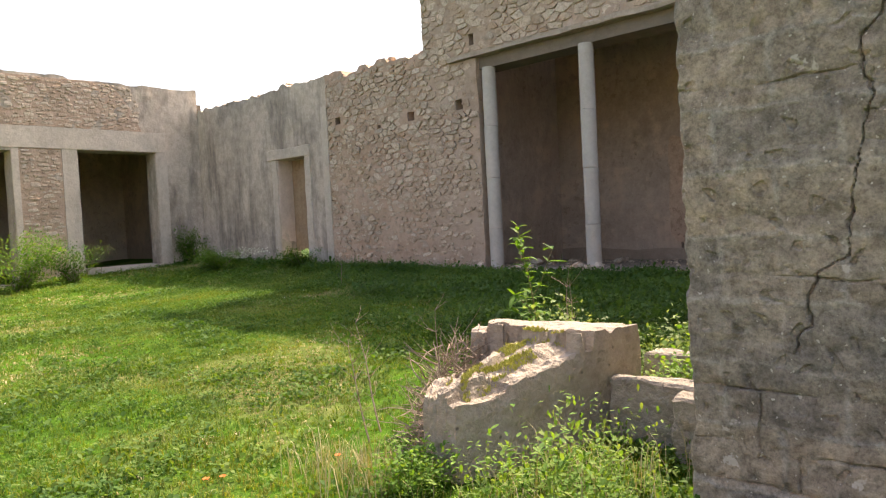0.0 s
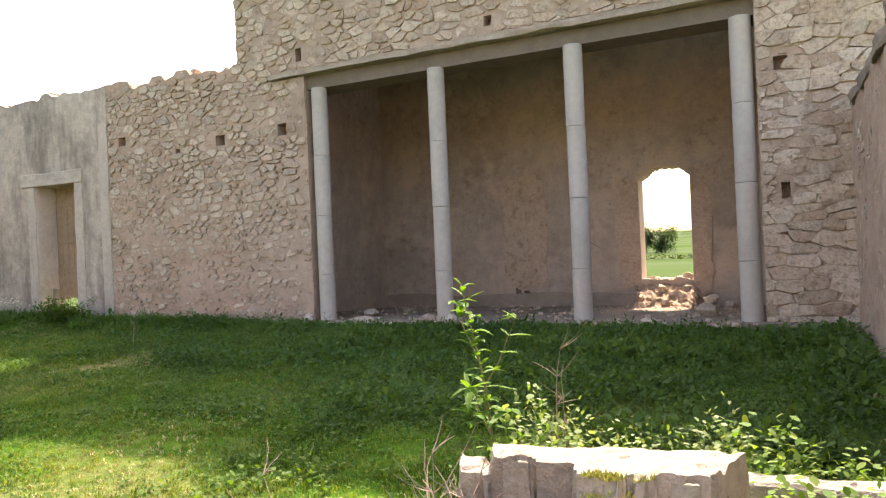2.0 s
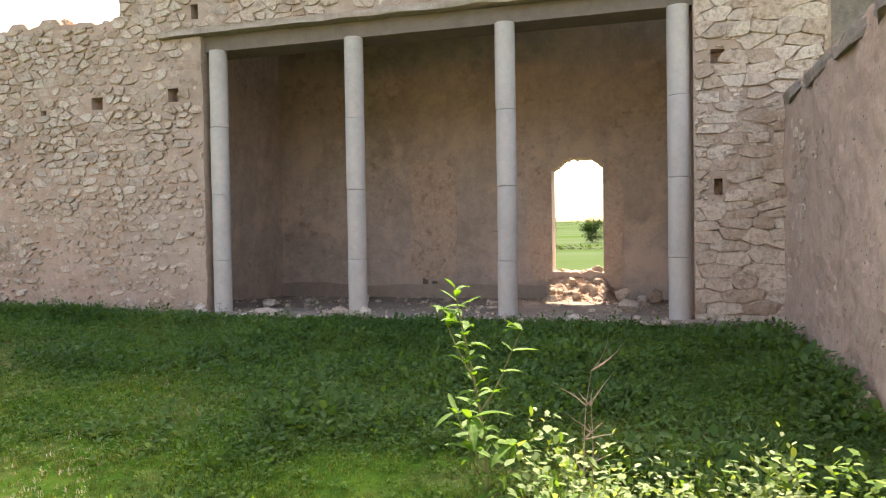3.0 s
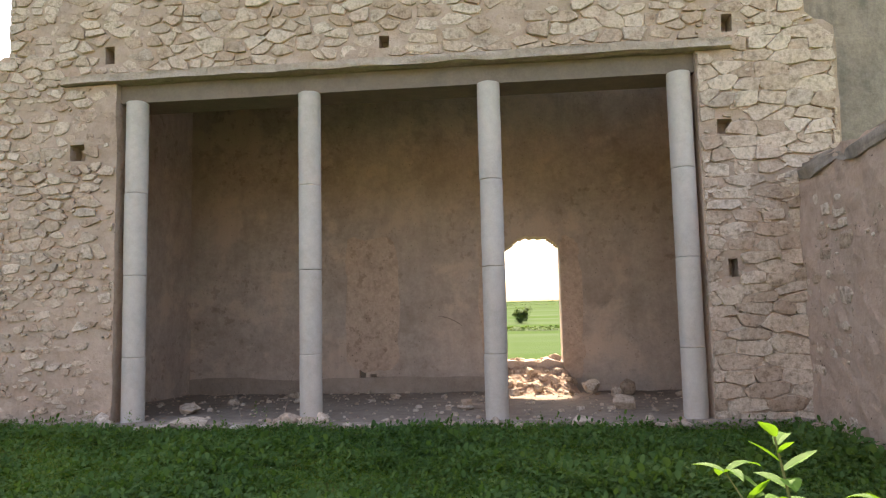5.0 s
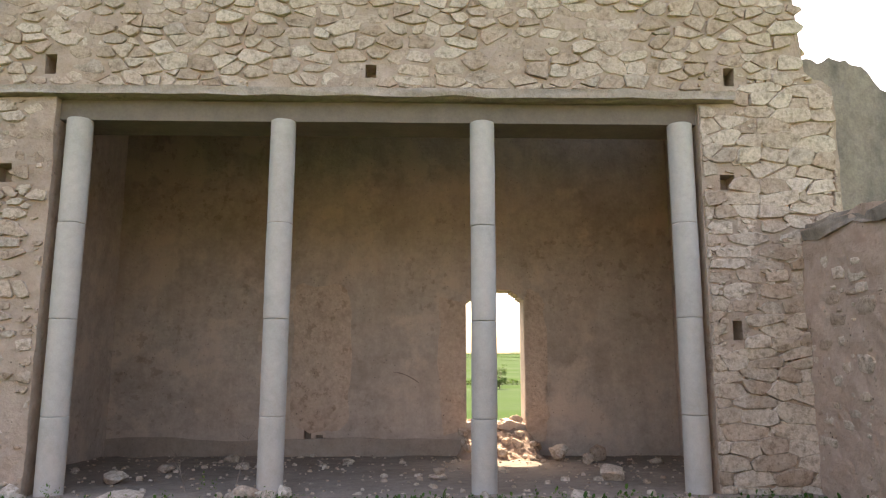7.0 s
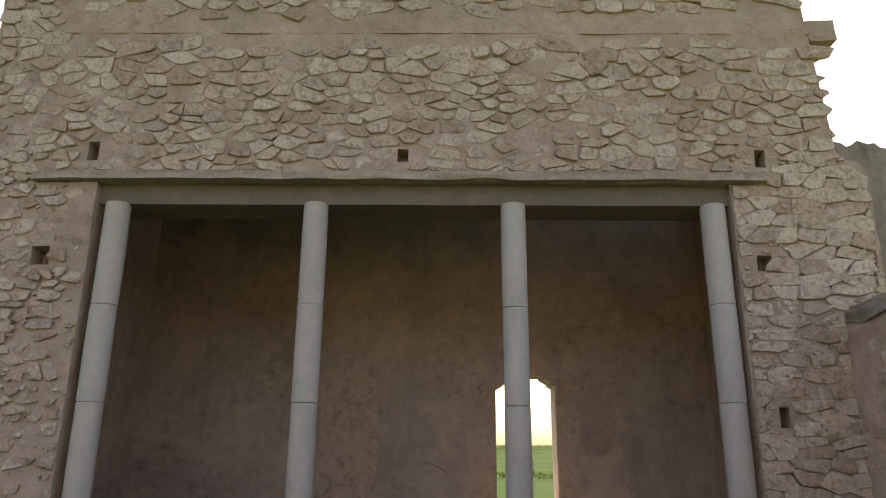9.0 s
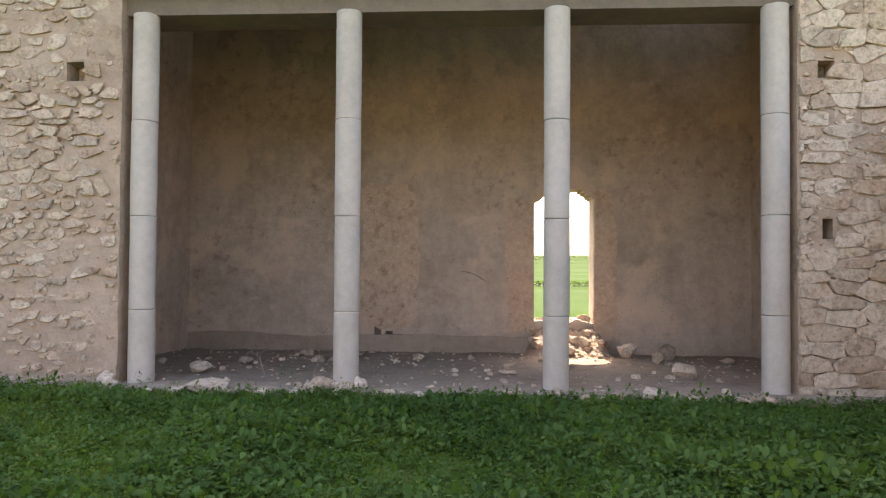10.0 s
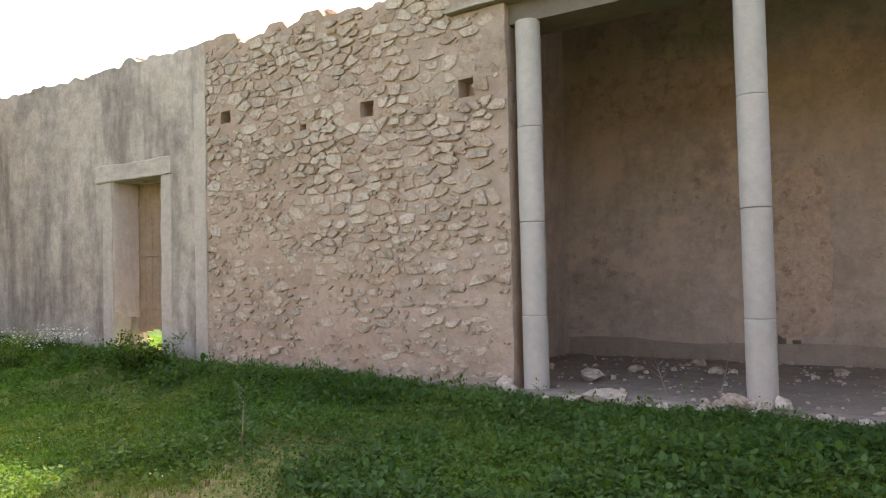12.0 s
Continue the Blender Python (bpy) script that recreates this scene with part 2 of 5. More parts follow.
TREELEAF = leaf_mat("dark_tree_leaves", [(0.02, 0.045, 0.015), (0.04, 0.075, 0.02), (0.06, 0.1, 0.03)])
LOWBAND = surface("grey_brown_low_band", (0.36, 0.275, 0.215), (0.44, 0.35, 0.28), (0.25, 0.19, 0.145), 1.2, 28, pits=0.3, bump=0.5)
# pink plaster, its paleness painting in the light on the reveal
REVEAL = surface("pink_reveal_plaster_lightened", (0.62, 0.50, 0.42), (0.70, 0.58, 0.49), (0.46, 0.36, 0.29), 2.0, 30, bump=0.4)
LOWWALL = surface("mossy_low_wall_stone", (0.34, 0.29, 0.24), (0.50, 0.44, 0.37), (0.15, 0.125, 0.10), 4.0, 45, pits=0.6, bump=1.0)
PALE = leaf_mat("pale_weed_leaves", [(0.12, 0.19, 0.06), (0.2, 0.28, 0.11), (0.32, 0.38, 0.2)], through=0.4)
PETAL = leaf_mat("white_petals", [(0.7, 0.7, 0.66), (0.8, 0.8, 0.76)], through=0.3)
POPPY = leaf_mat("orange_red_petals", [(0.75, 0.16, 0.04), (0.8, 0.24, 0.07)], through=0.3)

# ---- helpers for meshes ----
def part(name, bm, material, parent=None, label=""):
    """Links a bmesh as one mesh object, under a thing or a part if one is given."""
    me = bpy.data.meshes.new(name)
    bm.to_mesh(me)
    bm.free()
    me.materials.append(material)
    ob = new(name, me)
    if parent:
        ob.parent = parent
    return tagged(ob, label)


def pydata(name, verts, faces, material, parent=None, smooth=False):
    me = bpy.data.meshes.new(name)
    me.from_pydata([tuple(v) for v in verts], [], faces)
    me.materials.append(material)
    if smooth:
        me.shade_smooth()
    ob = new(name, me)
    if parent:
        ob.parent = parent
    return ob


def wobble(x, y, z, f=1.0):
    return noise.noise(Vector((x * f, y * f, z * f)))


def smooth01(a, b, x):
    t = min(1.0, max(0.0, (x - a) / (b - a)))
    return t * t * (3 - 2 * t)


def ground_z(x, y):
    """Height of the ground: the yard rises gently to the portico; fields beyond rise to the skyline."""
    z = 0.34 * smooth01(0.5, 11.5, y) + 0.14 * smooth01(-13, -20, x) * smooth01(2, 9, y)
    z += 0.03 * wobble(x, y, 0.3, 0.5) + 0.02 * wobble(x, y, 1.3, 1.7) + 0.03 * smooth01(5, 8, y) * wobble(x, y, 2.3, 1.1)
    z += (0.1 + 0.07 * wobble(x, y, 6.3, 0.7)) * smooth01(9.6, 10.5, y) * smooth01(-9.4, -10.6, x)
    out = smooth01(15.8, 18, y)
    far = max(0.0, math.hypot(x + 5, y - 5) - 60)
    field = 0.0145 * far + 0.4 * wobble(x, y, 5, 0.008) * min(1, far / 60)
    under = smooth01(11.25, 11.6, y)
    return (z * (1 - under) + 0.08 * under) * (1 - out) + (0.1 + field) * out if y > 11 else z + (field if far > 0 else 0)


def facing_south(y):
    return lambda u, d, z: (u, y + d, z)


def facing_east(x):
    return lambda u, d, z: (x - d, u, z)


def facing_west(x):
    return lambda u, d, z: (x + d, u, z)


def masonry(name, to, u0, u1, z0, top, thick, material, holes=(), du=0.15, dz=0.18, rough=0.012, label=""):
    """A wall with an uneven face, a ragged top and openings that go through it."""
    us = set(np.linspace(u0, u1, max(2, int((u1 - u0) / du) + 1)).round(3))
    zmax = max(top(u) for u in np.linspace(u0, u1, 60)) + 0.2
    zs = set(np.linspace(z0, zmax, max(2, int((zmax - z0) / dz) + 1)).round(3))
    for a, b, c, d in holes:
        us |= {round(v, 3) for v in (a, b) if u0 < v < u1}
        zs |= {round(v, 3) for v in (c, d) if z0 < v < zmax}
    us, zs = sorted(us), sorted(zs)

    def thin(vals, keep):
        out = [vals[0]]
        for v in vals[1:]:
            if v - out[-1] > 0.02 or v in keep:
                out.append(v)
        return out
    us, zs = thin(us, {round(v, 3) for h in holes for v in h[:2]}), thin(zs, {round(v, 3) for h in holes for v in h[2:]})
    nu, nz = len(us), len(zs)

    def solid(i, j):
        if not (0 <= i < nu - 1 and 0 <= j < nz - 1):
            return False
        uc, zc = (us[i] + us[i + 1]) / 2, (zs[j] + zs[j + 1]) / 2
        if max(top(us[i]), top(us[i + 1])) <= zs[j] + 0.005:
            return False
        return not any(a < uc < b and c < zc < d for a, b, c, d in holes)
    verts, faces, ids = [], [], {}

    def vid(i, j, backside):
        k = (i, j, backside)
        if k not in ids:
            u, z = us[i], min(zs[j], top(us[i]))
            w = rough * (wobble(u, z, thick, 2.3) + 0.6 * wobble(u, z, 3 + thick, 6.0))
            ids[k] = len(verts)
            verts.append(to(u, (thick if backside else 0.0) + w, z))
        return ids[k]
    for i in range(nu - 1):
        for j in range(nz - 1):
            if not solid(i, j):
                continue
            f = [vid(i, j, 0), vid(i + 1, j, 0), vid(i + 1, j + 1, 0), vid(i, j + 1, 0)]
            g = [vid(i, j, 1), vid(i, j + 1, 1), vid(i + 1, j + 1, 1), vid(i + 1, j, 1)]
            faces += [f, g]
            for di, dj, a, b in ((-1, 0, 3, 0), (1, 0, 1, 2), (0, -1, 0, 1), (0, 1, 2, 3)):
                if not solid(i + di, j + dj):
                    gi = [0, 3, 2, 1]
                    faces.append([f[b], f[a], g[gi[a]], g[gi[b]]])
    bm = bmesh.new()
    bv = [bm.verts.new(v) for v in verts]
    for f in faces:
        try:
            bm.faces.new([bv[k] for k in f])
        except ValueError:
            pass
    bmesh.ops.recalc_face_normals(bm, faces=bm.faces)
    return tagged(part(name, bm, material), label, kind="structure")


def box_bm(x0, x1, y0, y1, z0, z1, bevel=0.0, seg=1, bm=None):
    bm = bm or bmesh.new()
    r = bmesh.ops.create_cube(bm, size=1.0, matrix=Matrix.Translation(((x0 + x1) / 2, (y0 + y1) / 2, (z0 + z1) / 2)) @ Matrix.Diagonal((x1 - x0, y1 - y0, z1 - z0, 1)))
    if bevel:
        edges = list({e for v in r["verts"] for e in v.link_edges})
        bmesh.ops.bevel(bm, geom=edges, offset=bevel, segments=seg, affect="EDGES")
    return bm


def roughen(bm, amount, freq, cuts=0):
    if cuts:
        bmesh.ops.subdivide_edges(bm, edges=bm.edges, cuts=cuts, use_grid_fill=True)
    for v in bm.verts:
        v.co += Vector([amount * noise.noise(v.co * freq + Vector((k * 17.0, k * 5.0, 3.0))) for k in range(3)])
    return bm


# ---- large structure ----
FRONT = 11.19
OPEN_L, OPEN_R = -9.05, -2.12
TALL_L = -10.5


def step_noise(u, f, amp):
    return amp * (noise.cell(Vector((u * f, 3.3, 0))) - 0.5) + amp * 0.6 * wobble(u, 2, 0, f * 1.7)


def top_low(u):
    """Crumbling top: rounded lumps on the plastered stretch, small steps on the rubble."""
    base = 5.02
    if u < -13.2:
        return base + 0.16 * abs(wobble(u, 2, 0, 1.5)) + 0.10 * wobble(u, 5, 0, 3.4) + 0.03 * wobble(u, 8, 0, 9.0)
    return base + step_noise(u, 3.0, 0.10) + 0.04 * wobble(u, 3, 0, 1.2)


def top_high(u):
    if u < TALL_L + 0.12:
        return 7.45 + step_noise(u, 9, 0.2)
    if u > -0.96:
        return 5.0 - (u + 0.96) * 0.9 + step_noise(u, 5, 0.1)
    if u > -1.1:
        return 6.3 + step_noise(u, 9, 0.2)
    return 7.65 + step_noise(u, 2.5, 0.08)


def hole(u, z, w, h):
    return (u - w / 2, u + w / 2, z - h / 2, z + h / 2)


PUTLOG_LOW = [hole(-10.94, 3.64, 0.2, 0.19), hole(-13.45, 3.88, 0.2, 0.17), hole(-12.0, 3.55, 0.1, 0.09)]
PUTLOG_HIGH = [hole(-9.55, 3.68, 0.2, 0.2), hole(-9.16, 4.90, 0.13, 0.22), hole(-5.70, 4.85, 0.12, 0.16), hole(-1.76, 4.82, 0.12, 0.2),
               hole(-1.84, 3.63, 0.16, 0.17), hole(-1.84, 2.04, 0.1, 0.2)]
DOOR = (-16.13, -14.9, 0.2, 3.2)
wall_west = masonry("wall_west_plaster", facing_south(FRONT), -20.4, -13.9, -0.3, top_low, 0.6, STAINED, [DOOR], du=0.08, rough=0.02, label="grey lime-plastered courtyard wall with dark run-off stains")
wall_rubble = masonry("wall_west_rubble", facing_south(FRONT), -13.9, TALL_L, -0.3, top_low, 0.6, MORTAR, PUTLOG_LOW, du=0.09, dz=0.1, rough=0.035, label="pinkish rubble stone wall with a crumbling top")
wall_portico = masonry("wall_portico_front", facing_south(FRONT), TALL_L, -0.6, -0.3, top_high, 0.6, MORTAR_GREY,
                       [(OPEN_L, OPEN_R, -0.4, 4.52), (-9.75, -1.72, 4.52, 4.64)] + PUTLOG_HIGH, du=0.1, dz=0.12, rough=0.035, label="tall rubble stone wall over the portico opening")

for a, b, c, d in PUTLOG_LOW + PUTLOG_HIGH:
    tagged(part("wall_hole_back", box_bm(a - 0.02, b + 0.02, FRONT + 0.22, FRONT + 0.5, c - 0.02, d + 0.02), MORTAR_GREY), "dark back of a putlog hole", kind="structure")
bm = bmesh.new()
nx, ny = 110, 44
gv = [[bm.verts.new((-11.6 + 11.2 * i / nx, 11.0 + 4.7 * j / ny,
       0.415 - 0.19 * j / ny + 0.022 * wobble(i * 0.1, j * 0.1, 4, 2.0) + 0.012 * wobble(i * 0.1, j * 0.1, 9, 6.0) - 0.12 * (j == 0))) for j in range(ny + 1)] for i in range(nx + 1)]
for i in range(nx):
    for j in range(ny):
        bm.faces.new((gv[i][j], gv[i + 1][j], gv[i + 1][j + 1], gv[i][j + 1]))
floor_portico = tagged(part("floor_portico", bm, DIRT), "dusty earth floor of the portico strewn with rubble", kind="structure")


def floor_z(x, y):
    return 0.415 - 0.19 * (y - 11.0) / 4.7


# back wall with the broken window
WIN = []
MARK = [(-7.05, -6.93, 0.42, 0.72), (-6.86, -6.74, 0.40, 0.56)]
wu = np.linspace(-4.42, -3.455, 25)
for k in range(24):
    mid = (wu[k] + wu[k + 1]) / 2
    arch = 2.93 - 1.0 * abs(mid + 3.9) ** 2.2 + 0.07 * wobble(mid * 9, 0.4, 1, 1.0) + 0.025 * wobble(mid * 40, 0.9, 1, 1.0)
    WIN.append((wu[k], wu[k + 1], 0.75 + 0.1 * wobble(mid * 5, 2, 1, 1.0), arch))
wall_back = masonry("wall_back", facing_south(15.62), -10.47, -0.4, -0.2, lambda u: 7.1 if u < -1.0 else 6.2, 0.55, BACKWALL, WIN + MARK, du=0.2, dz=0.2, rough=0.02, label="brown plastered back wall of the portico with a broken window")
for a, b, c, d in MARK:
    tagged(part("wall_hole_back", box_bm(a - 0.02, b + 0.02, 15.72, 16.0, c - 0.02, d + 0.02), DARK_COAT), "dark back of a small hole", kind="structure")
wall_in_w = masonry("wall_portico_west", facing_east(-10.2), 11.8, 15.62, -0.2, lambda u: 7.05, 0.27, BACKWALL, label="brown plastered end wall of the portico")
wall_in_e = masonry("wall_portico_east", facing_west(-0.95), 11.8, 15.62, -0.2, lambda u: 6.2, 0.12, BACKWALL, label="brown plastered end wall of the portico")
tagged(part("ceiling_portico", box_bm(-10.45, -1.0, 11.8, 16.1, 7.05, 7.25), DARK_COAT), "dark portico ceiling", kind="structure")

# the lintel: a projecting lip over a recessed beam
bm = roughen(roughen(box_bm(-9.745, -1.725, 11.09, 11.76, 4.535, 4.63), 0.018, 3.0, 20), 0.02, 11.0)
tagged(part("lintel_slab", bm, BEAM), "weathered concrete lintel slab over the portico", kind="structure")
# the beam's dark colour paints in the shade below the lip
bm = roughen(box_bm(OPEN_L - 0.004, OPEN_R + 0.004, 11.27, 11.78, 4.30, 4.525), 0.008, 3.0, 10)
tagged(part("lintel_beam", bm, DARK_COAT), "concrete beam resting on the columns, coloured dark for its shade", kind="structure")

# east boundary wall
def top_east(u):
    return 3.13 + 0.08 * wobble(u, 1, 0, 0.9) + 0.05 * wobble(u, 4, 0, 2.6) + 0.03 * wobble(u, 6, 0, 7.0)


wall_east = masonry("wall_east", facing_west(-1.1), 4.0, FRONT, -0.3, top_east, 0.5, EARTH, du=0.07, dz=0.08, rough=0.03, label="low pinkish earth-rendered boundary wall")
bm = roughen(box_bm(-1.125, -0.5, 4.0, FRONT - 0.01, 2.9, 3.16, 0.07, 2), 0.06, 1.7, 26)
for k_ in range(2):
    roughen(bm, 0.05 - 0.025 * k_, 5.0 + 8.0 * k_)
tagged(part("coping_east", bm, STAINED_DARK), "dark weathered coping along the boundary wall", kind="structure")
# far grey room wall behind the boundary wall
wall_far = masonry("wall_far_room", facing_south(13.4), -0.4, 5.5, -0.3, lambda u: 6.0 - 1.2 * max(0.0, u - 1.1) * (u < 2.6) - 1.8 * (u >= 2.6) + 0.22 * wobble(u, 3, 0, 1.9) + 0.1 * wobble(u, 5, 0, 6.0), 0.5, STAINED_DARK, du=0.08, label="grey stained ruined room wall")
wall_far_b = masonry("wall_far_side", facing_west(-0.60), 11.79, 13.4, -0.3, lambda u: 4.85 + step_noise(u, 3, 0.15), 0.1, STAINED_DARK, label="grey stained ruined room wall")

# near pier: the end of the east wall
def pier_edge(z):
    return -1.345 - 0.012 * z + 0.035 * wobble(z, 4, 1, 2.2) + 0.02 * wobble(z, 7, 1, 8.0) + 0.008 * wobble(z, 9, 1, 25.0)


CRACK = [(-0.625, 2.02), (-0.70, 1.94), (-0.71, 1.83), (-0.675, 1.72), (-0.715, 1.55), (-0.755, 1.37), (-0.745, 1.15), (-0.87, 1.08), (-0.90, 1.0), (-0.905, 0.88), (-0.955, 0.77)]
COURSES = [0.05, 0.22, 0.37, 0.60, 0.80, 1.07, 1.31, 1.56, 1.82, 2.05, 2.3]


def seg_dist(px, pz, a, b):
    dx, dz = b[0] - a[0], b[1] - a[1]
    t = max(0.0, min(1.0, ((px - a[0]) * dx + (pz - a[1]) * dz) / (dx * dx + dz * dz)))
    return math.hypot(px - a[0] - t * dx, pz - a[1] - t * dz)


def pier_depth(x, z):
    """How far the pier's face lies behind its plane: swellings, course joints, upright joints and the long crack."""
    d = 0.012 * wobble(x, z, 1, 3.0) + 0.007 * wobble(x, z, 2, 11.0) + 0.004 * wobble(x, z, 5, 30.0)
    jag = 0.03 * wobble(x, z, 8, 9.0) + 0.012 * wobble(x, z, 18, 28.0) - 0.03
    c = min(seg_dist(x + jag, z + 0.02 * wobble(x, z, 6, 8.0), a, b) for a, b in zip(CRACK, CRACK[1:]))
    d += 0.026 * max(0.0, 1 - c / (0.0044 + 0.004 * wobble(x, z, 4, 4.0)))
    for k, cz in enumerate(COURSES):
        w = wobble(x, cz, 3, 2.5)
        near = abs(z - cz - 0.03 * w - 0.012 * wobble(x, cz, 5, 9.0))
        show = max(0.0, wobble(x, cz * 7, 9, 3.2) + (0.1 if cz < 0.7 else -0.16))
        d += 0.016 * min(1.0, show * 2.5) * max(0.0, 1 - near / 0.006) + 0.004 * max(0.0, 1 - near / 0.03)
        if cz < 0.7 and k + 1 < len(COURSES) and cz < z < COURSES[k + 1]:
            for ux in (-1.20 + 0.07 * (k % 3), -0.86 - 0.06 * (k % 2)):
                d += 0.014 * smooth01(-0.2, 0.3, wobble(ux, z, k, 4)) * max(0.0, 1 - abs(x - ux - 0.03 * wobble(z, k, 1, 6)) / 0.008)
    chip = wobble(x, z, 14, 16.0)
    return d + 0.012 * smooth01(0.38, 0.5, chip)


zs_ = list(np.arange(-0.1, 2.45, 0.0065)) + list(np.linspace(2.45, 4.2, 20))
xs_ = list(np.linspace(0, 0.82, 140)) + list(np.linspace(0.9, 1.75, 8))
bm = bmesh.new()
gv = []
for z in zs_:
    e = pier_edge(z)
    gv.append([bm.verts.new((e + u, 3.38 + pier_depth(e + u, z) + 0.03 * max(0.0, 1 - u / 0.025) ** 2, z)) for u in xs_])
nz_, nx_ = len(zs_) - 1, len(xs_) - 1
bk = [[bm.verts.new((gv[j][i].co.x, 4.0, gv[j][i].co.z)) for i in (0, nx_)] for j in range(nz_ + 1)]
for j in range(nz_):
    for i in range(nx_):
        bm.faces.new((gv[j][i], gv[j][i + 1], gv[j + 1][i + 1], gv[j + 1][i]))
    bm.faces.new((gv[j][0], gv[j + 1][0], bk[j + 1][0], bk[j][0]))
    bm.faces.new((gv[j][nx_], bk[j][1], bk[j + 1][1], gv[j + 1][nx_]))
    bm.faces.new((bk[j][0], bk[j][1], bk[j + 1][1], bk[j + 1][0]))
bm.faces.new([gv[nz_][i] for i in range(nx_ + 1)] + [bk[nz_][1], bk[nz_][0]])
wall_pier = tagged(part("wall_pier", bm, PIER), "weathered grey rendered stone pier with cracks", kind="structure")

# west building
WX = -20.3
def top_west(u):
    return 5.74 + step_noise(u, 2, 0.05)


wall_west_house = masonry("wall_west_house", facing_east(WX), -4.0, 11.18, -0.3, top_west, 0.6, STAINED,
                          [(7.65, 9.78, 0.3, 3.78), (3.6, 6.05, 0.3, 3.72)], rough=0.02, label="grey rendered west building with two wide dark doorways")
bm = roughen(box_bm(WX - 0.02, WX + 0.05, 3.0, 10.1, 3.80, 4.36), 0.012, 2.5, 8)
tagged(part("lintel_west", bm, RENDER_PALE), "cracked pale lintel band over the west doorways", kind="structure")
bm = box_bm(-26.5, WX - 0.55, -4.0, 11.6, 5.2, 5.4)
tagged(part("ceiling_west_room", bm, DARK_COAT), "dark ceiling of the west building", kind="structure")
for nm, b in (("wall_west_room_back", (-26.5, -26.2, -4, 11.6)), ("wall_west_room_north", (-26.2, WX - 0.62, 11.2, 11.7)), ("wall_west_room_south", (-26.2, WX - 0.6, -4.0, -3.6))):
    tagged(part(nm, box_bm(b[0], b[1], b[2], b[3], -0.2, 5.2), BACKWALL), "brown plastered wall of the west room", kind="structure")
# unseen wall added to close the south side of the yard, behind the walk
wall_south = masonry("wall_south", facing_south(-9.0), -26, 9, -0.4, lambda u: 3.4 + step_noise(u, 2, 0.1), 0.5, EARTH, du=0.5, dz=0.5, label="unseen pink wall added to close the yard")

# ---- ground ----
def ground_mat():
    m, nt, b = node_mat("grassy_earth")
    p = place_node(nt)
    big = noise_node(nt, p, 0.45, 5, 0.6)
    mid = noise_node(nt, p, 3.0, 5, 0.7)
    fine = noise_node(nt, p, 40.0, 4, 0.7)
    green = ramp_node(nt, mid, [(0.3, (0.025, 0.065, 0.008)), (0.55, (0.06, 0.13, 0.016)), (0.75, (0.12, 0.18, 0.03))])
    straw = ramp_node(nt, fine, [(0.3, (0.12, 0.10, 0.04)), (0.7, (0.33, 0.29, 0.14))])
    yard = mix_node(nt, step_node(nt, big, 0.5, 0.68), green, straw)
    fieldn = noise_node(nt, p, 0.05, 3, 0.5, (0.3, 1.6, 1))
    # field greens are greyed to paint in the distant haze
    field = ramp_node(nt, fieldn, [(0.35, (0.045, 0.075, 0.024)), (0.5, (0.06, 0.085, 0.042)), (0.65, (0.078, 0.098, 0.062))])
    field = mix_node(nt, 0.12, field, green)
    sep = nt.nodes.new("ShaderNodeSeparateXYZ")
    nt.links.new(p, sep.inputs[0])
    col = mix_node(nt, step_node(nt, sep.outputs["Y"], 16.0, 17.0), yard, field)
    nt.links.new(col, b.inputs["Base Color"])
    b.inputs["Roughness"].default_value = 0.9
    b.inputs["Specular IOR Level"].default_value = 0.0
    bump_node(nt, b, [(mid, 0.8, 0.05), (fine, 0.8, 0.02)])
    return m


def spread(lo, a, b, hi, step, far_n):
    """Grid lines: fine between a and b, widening outwards."""
    mid = list(np.arange(a, b, step))
    left = [a - (a - lo) * (k / far_n) ** 2.5 for k in range(far_n, 0, -1)]
    right = [b + (hi - b) * (k / far_n) ** 2.5 for k in range(0, far_n + 1)]
    return left + mid + right


gx, gy = spread(-2500, -21, 2, 2500, 0.25, 26), spread(-800, -3, 19, 2500, 0.25, 30)
verts = [(x, y, ground_z(x, y)) for y in gy for x in gx]
nxg = len(gx)
faces = [(j * nxg + i, j * nxg + i + 1, (j + 1) * nxg + i + 1, (j + 1) * nxg + i) for j in range(len(gy) - 1) for i in range(nxg - 1)]
ground = pydata("ground", verts, faces, ground_mat(), smooth=True)
tagged(ground, "grassy courtyard ground running on into green fields", kind="structure")

# ---- columns ----
def column(x, y, base, joints, top, r=0.133, tilt=0.0):
    root = tagged(new("concrete_column"), "slender round pale concrete column cast in one-metre drums", "column", "portico columns")
    root.location = (x, y, base)
    zs = [base] + joints + [top]
    for a, b in zip(zs, zs[1:]):
        bm = bmesh.new()
        n, h = 28, b - a
        rr = r * random.uniform(0.985, 1.015)
        prof = [(0.0, rr - 0.007), (0.005, rr - 0.001), (0.012, rr), (0.03, rr), (h * 0.5, rr + 0.001), (h - 0.03, rr), (h - 0.013, rr), (h - 0.006, rr - 0.001), (h - 0.002, rr - 0.008)]
        ox, oy = random.uniform(-0.004, 0.004), random.uniform(-0.004, 0.004)
        rings = [[bm.verts.new((ox + q * math.cos(2 * math.pi * k / n), oy + q * math.sin(2 * math.pi * k / n), z + a - base + 0.003 * wobble(k * 0.4, x, z, 1))) for k in range(n)] for z, q in prof]
        for r0, r1 in zip(rings, rings[1:]):
            for k in range(n):
                f = bm.faces.new((r0[k], r0[(k + 1) % n], r1[(k + 1) % n], r1[k]))
                f.smooth = True
        bm.faces.new(rings[-1])
        bm.faces.new(rings[0][::-1])
        part("drum", bm, CONCRETE, root)
    return root



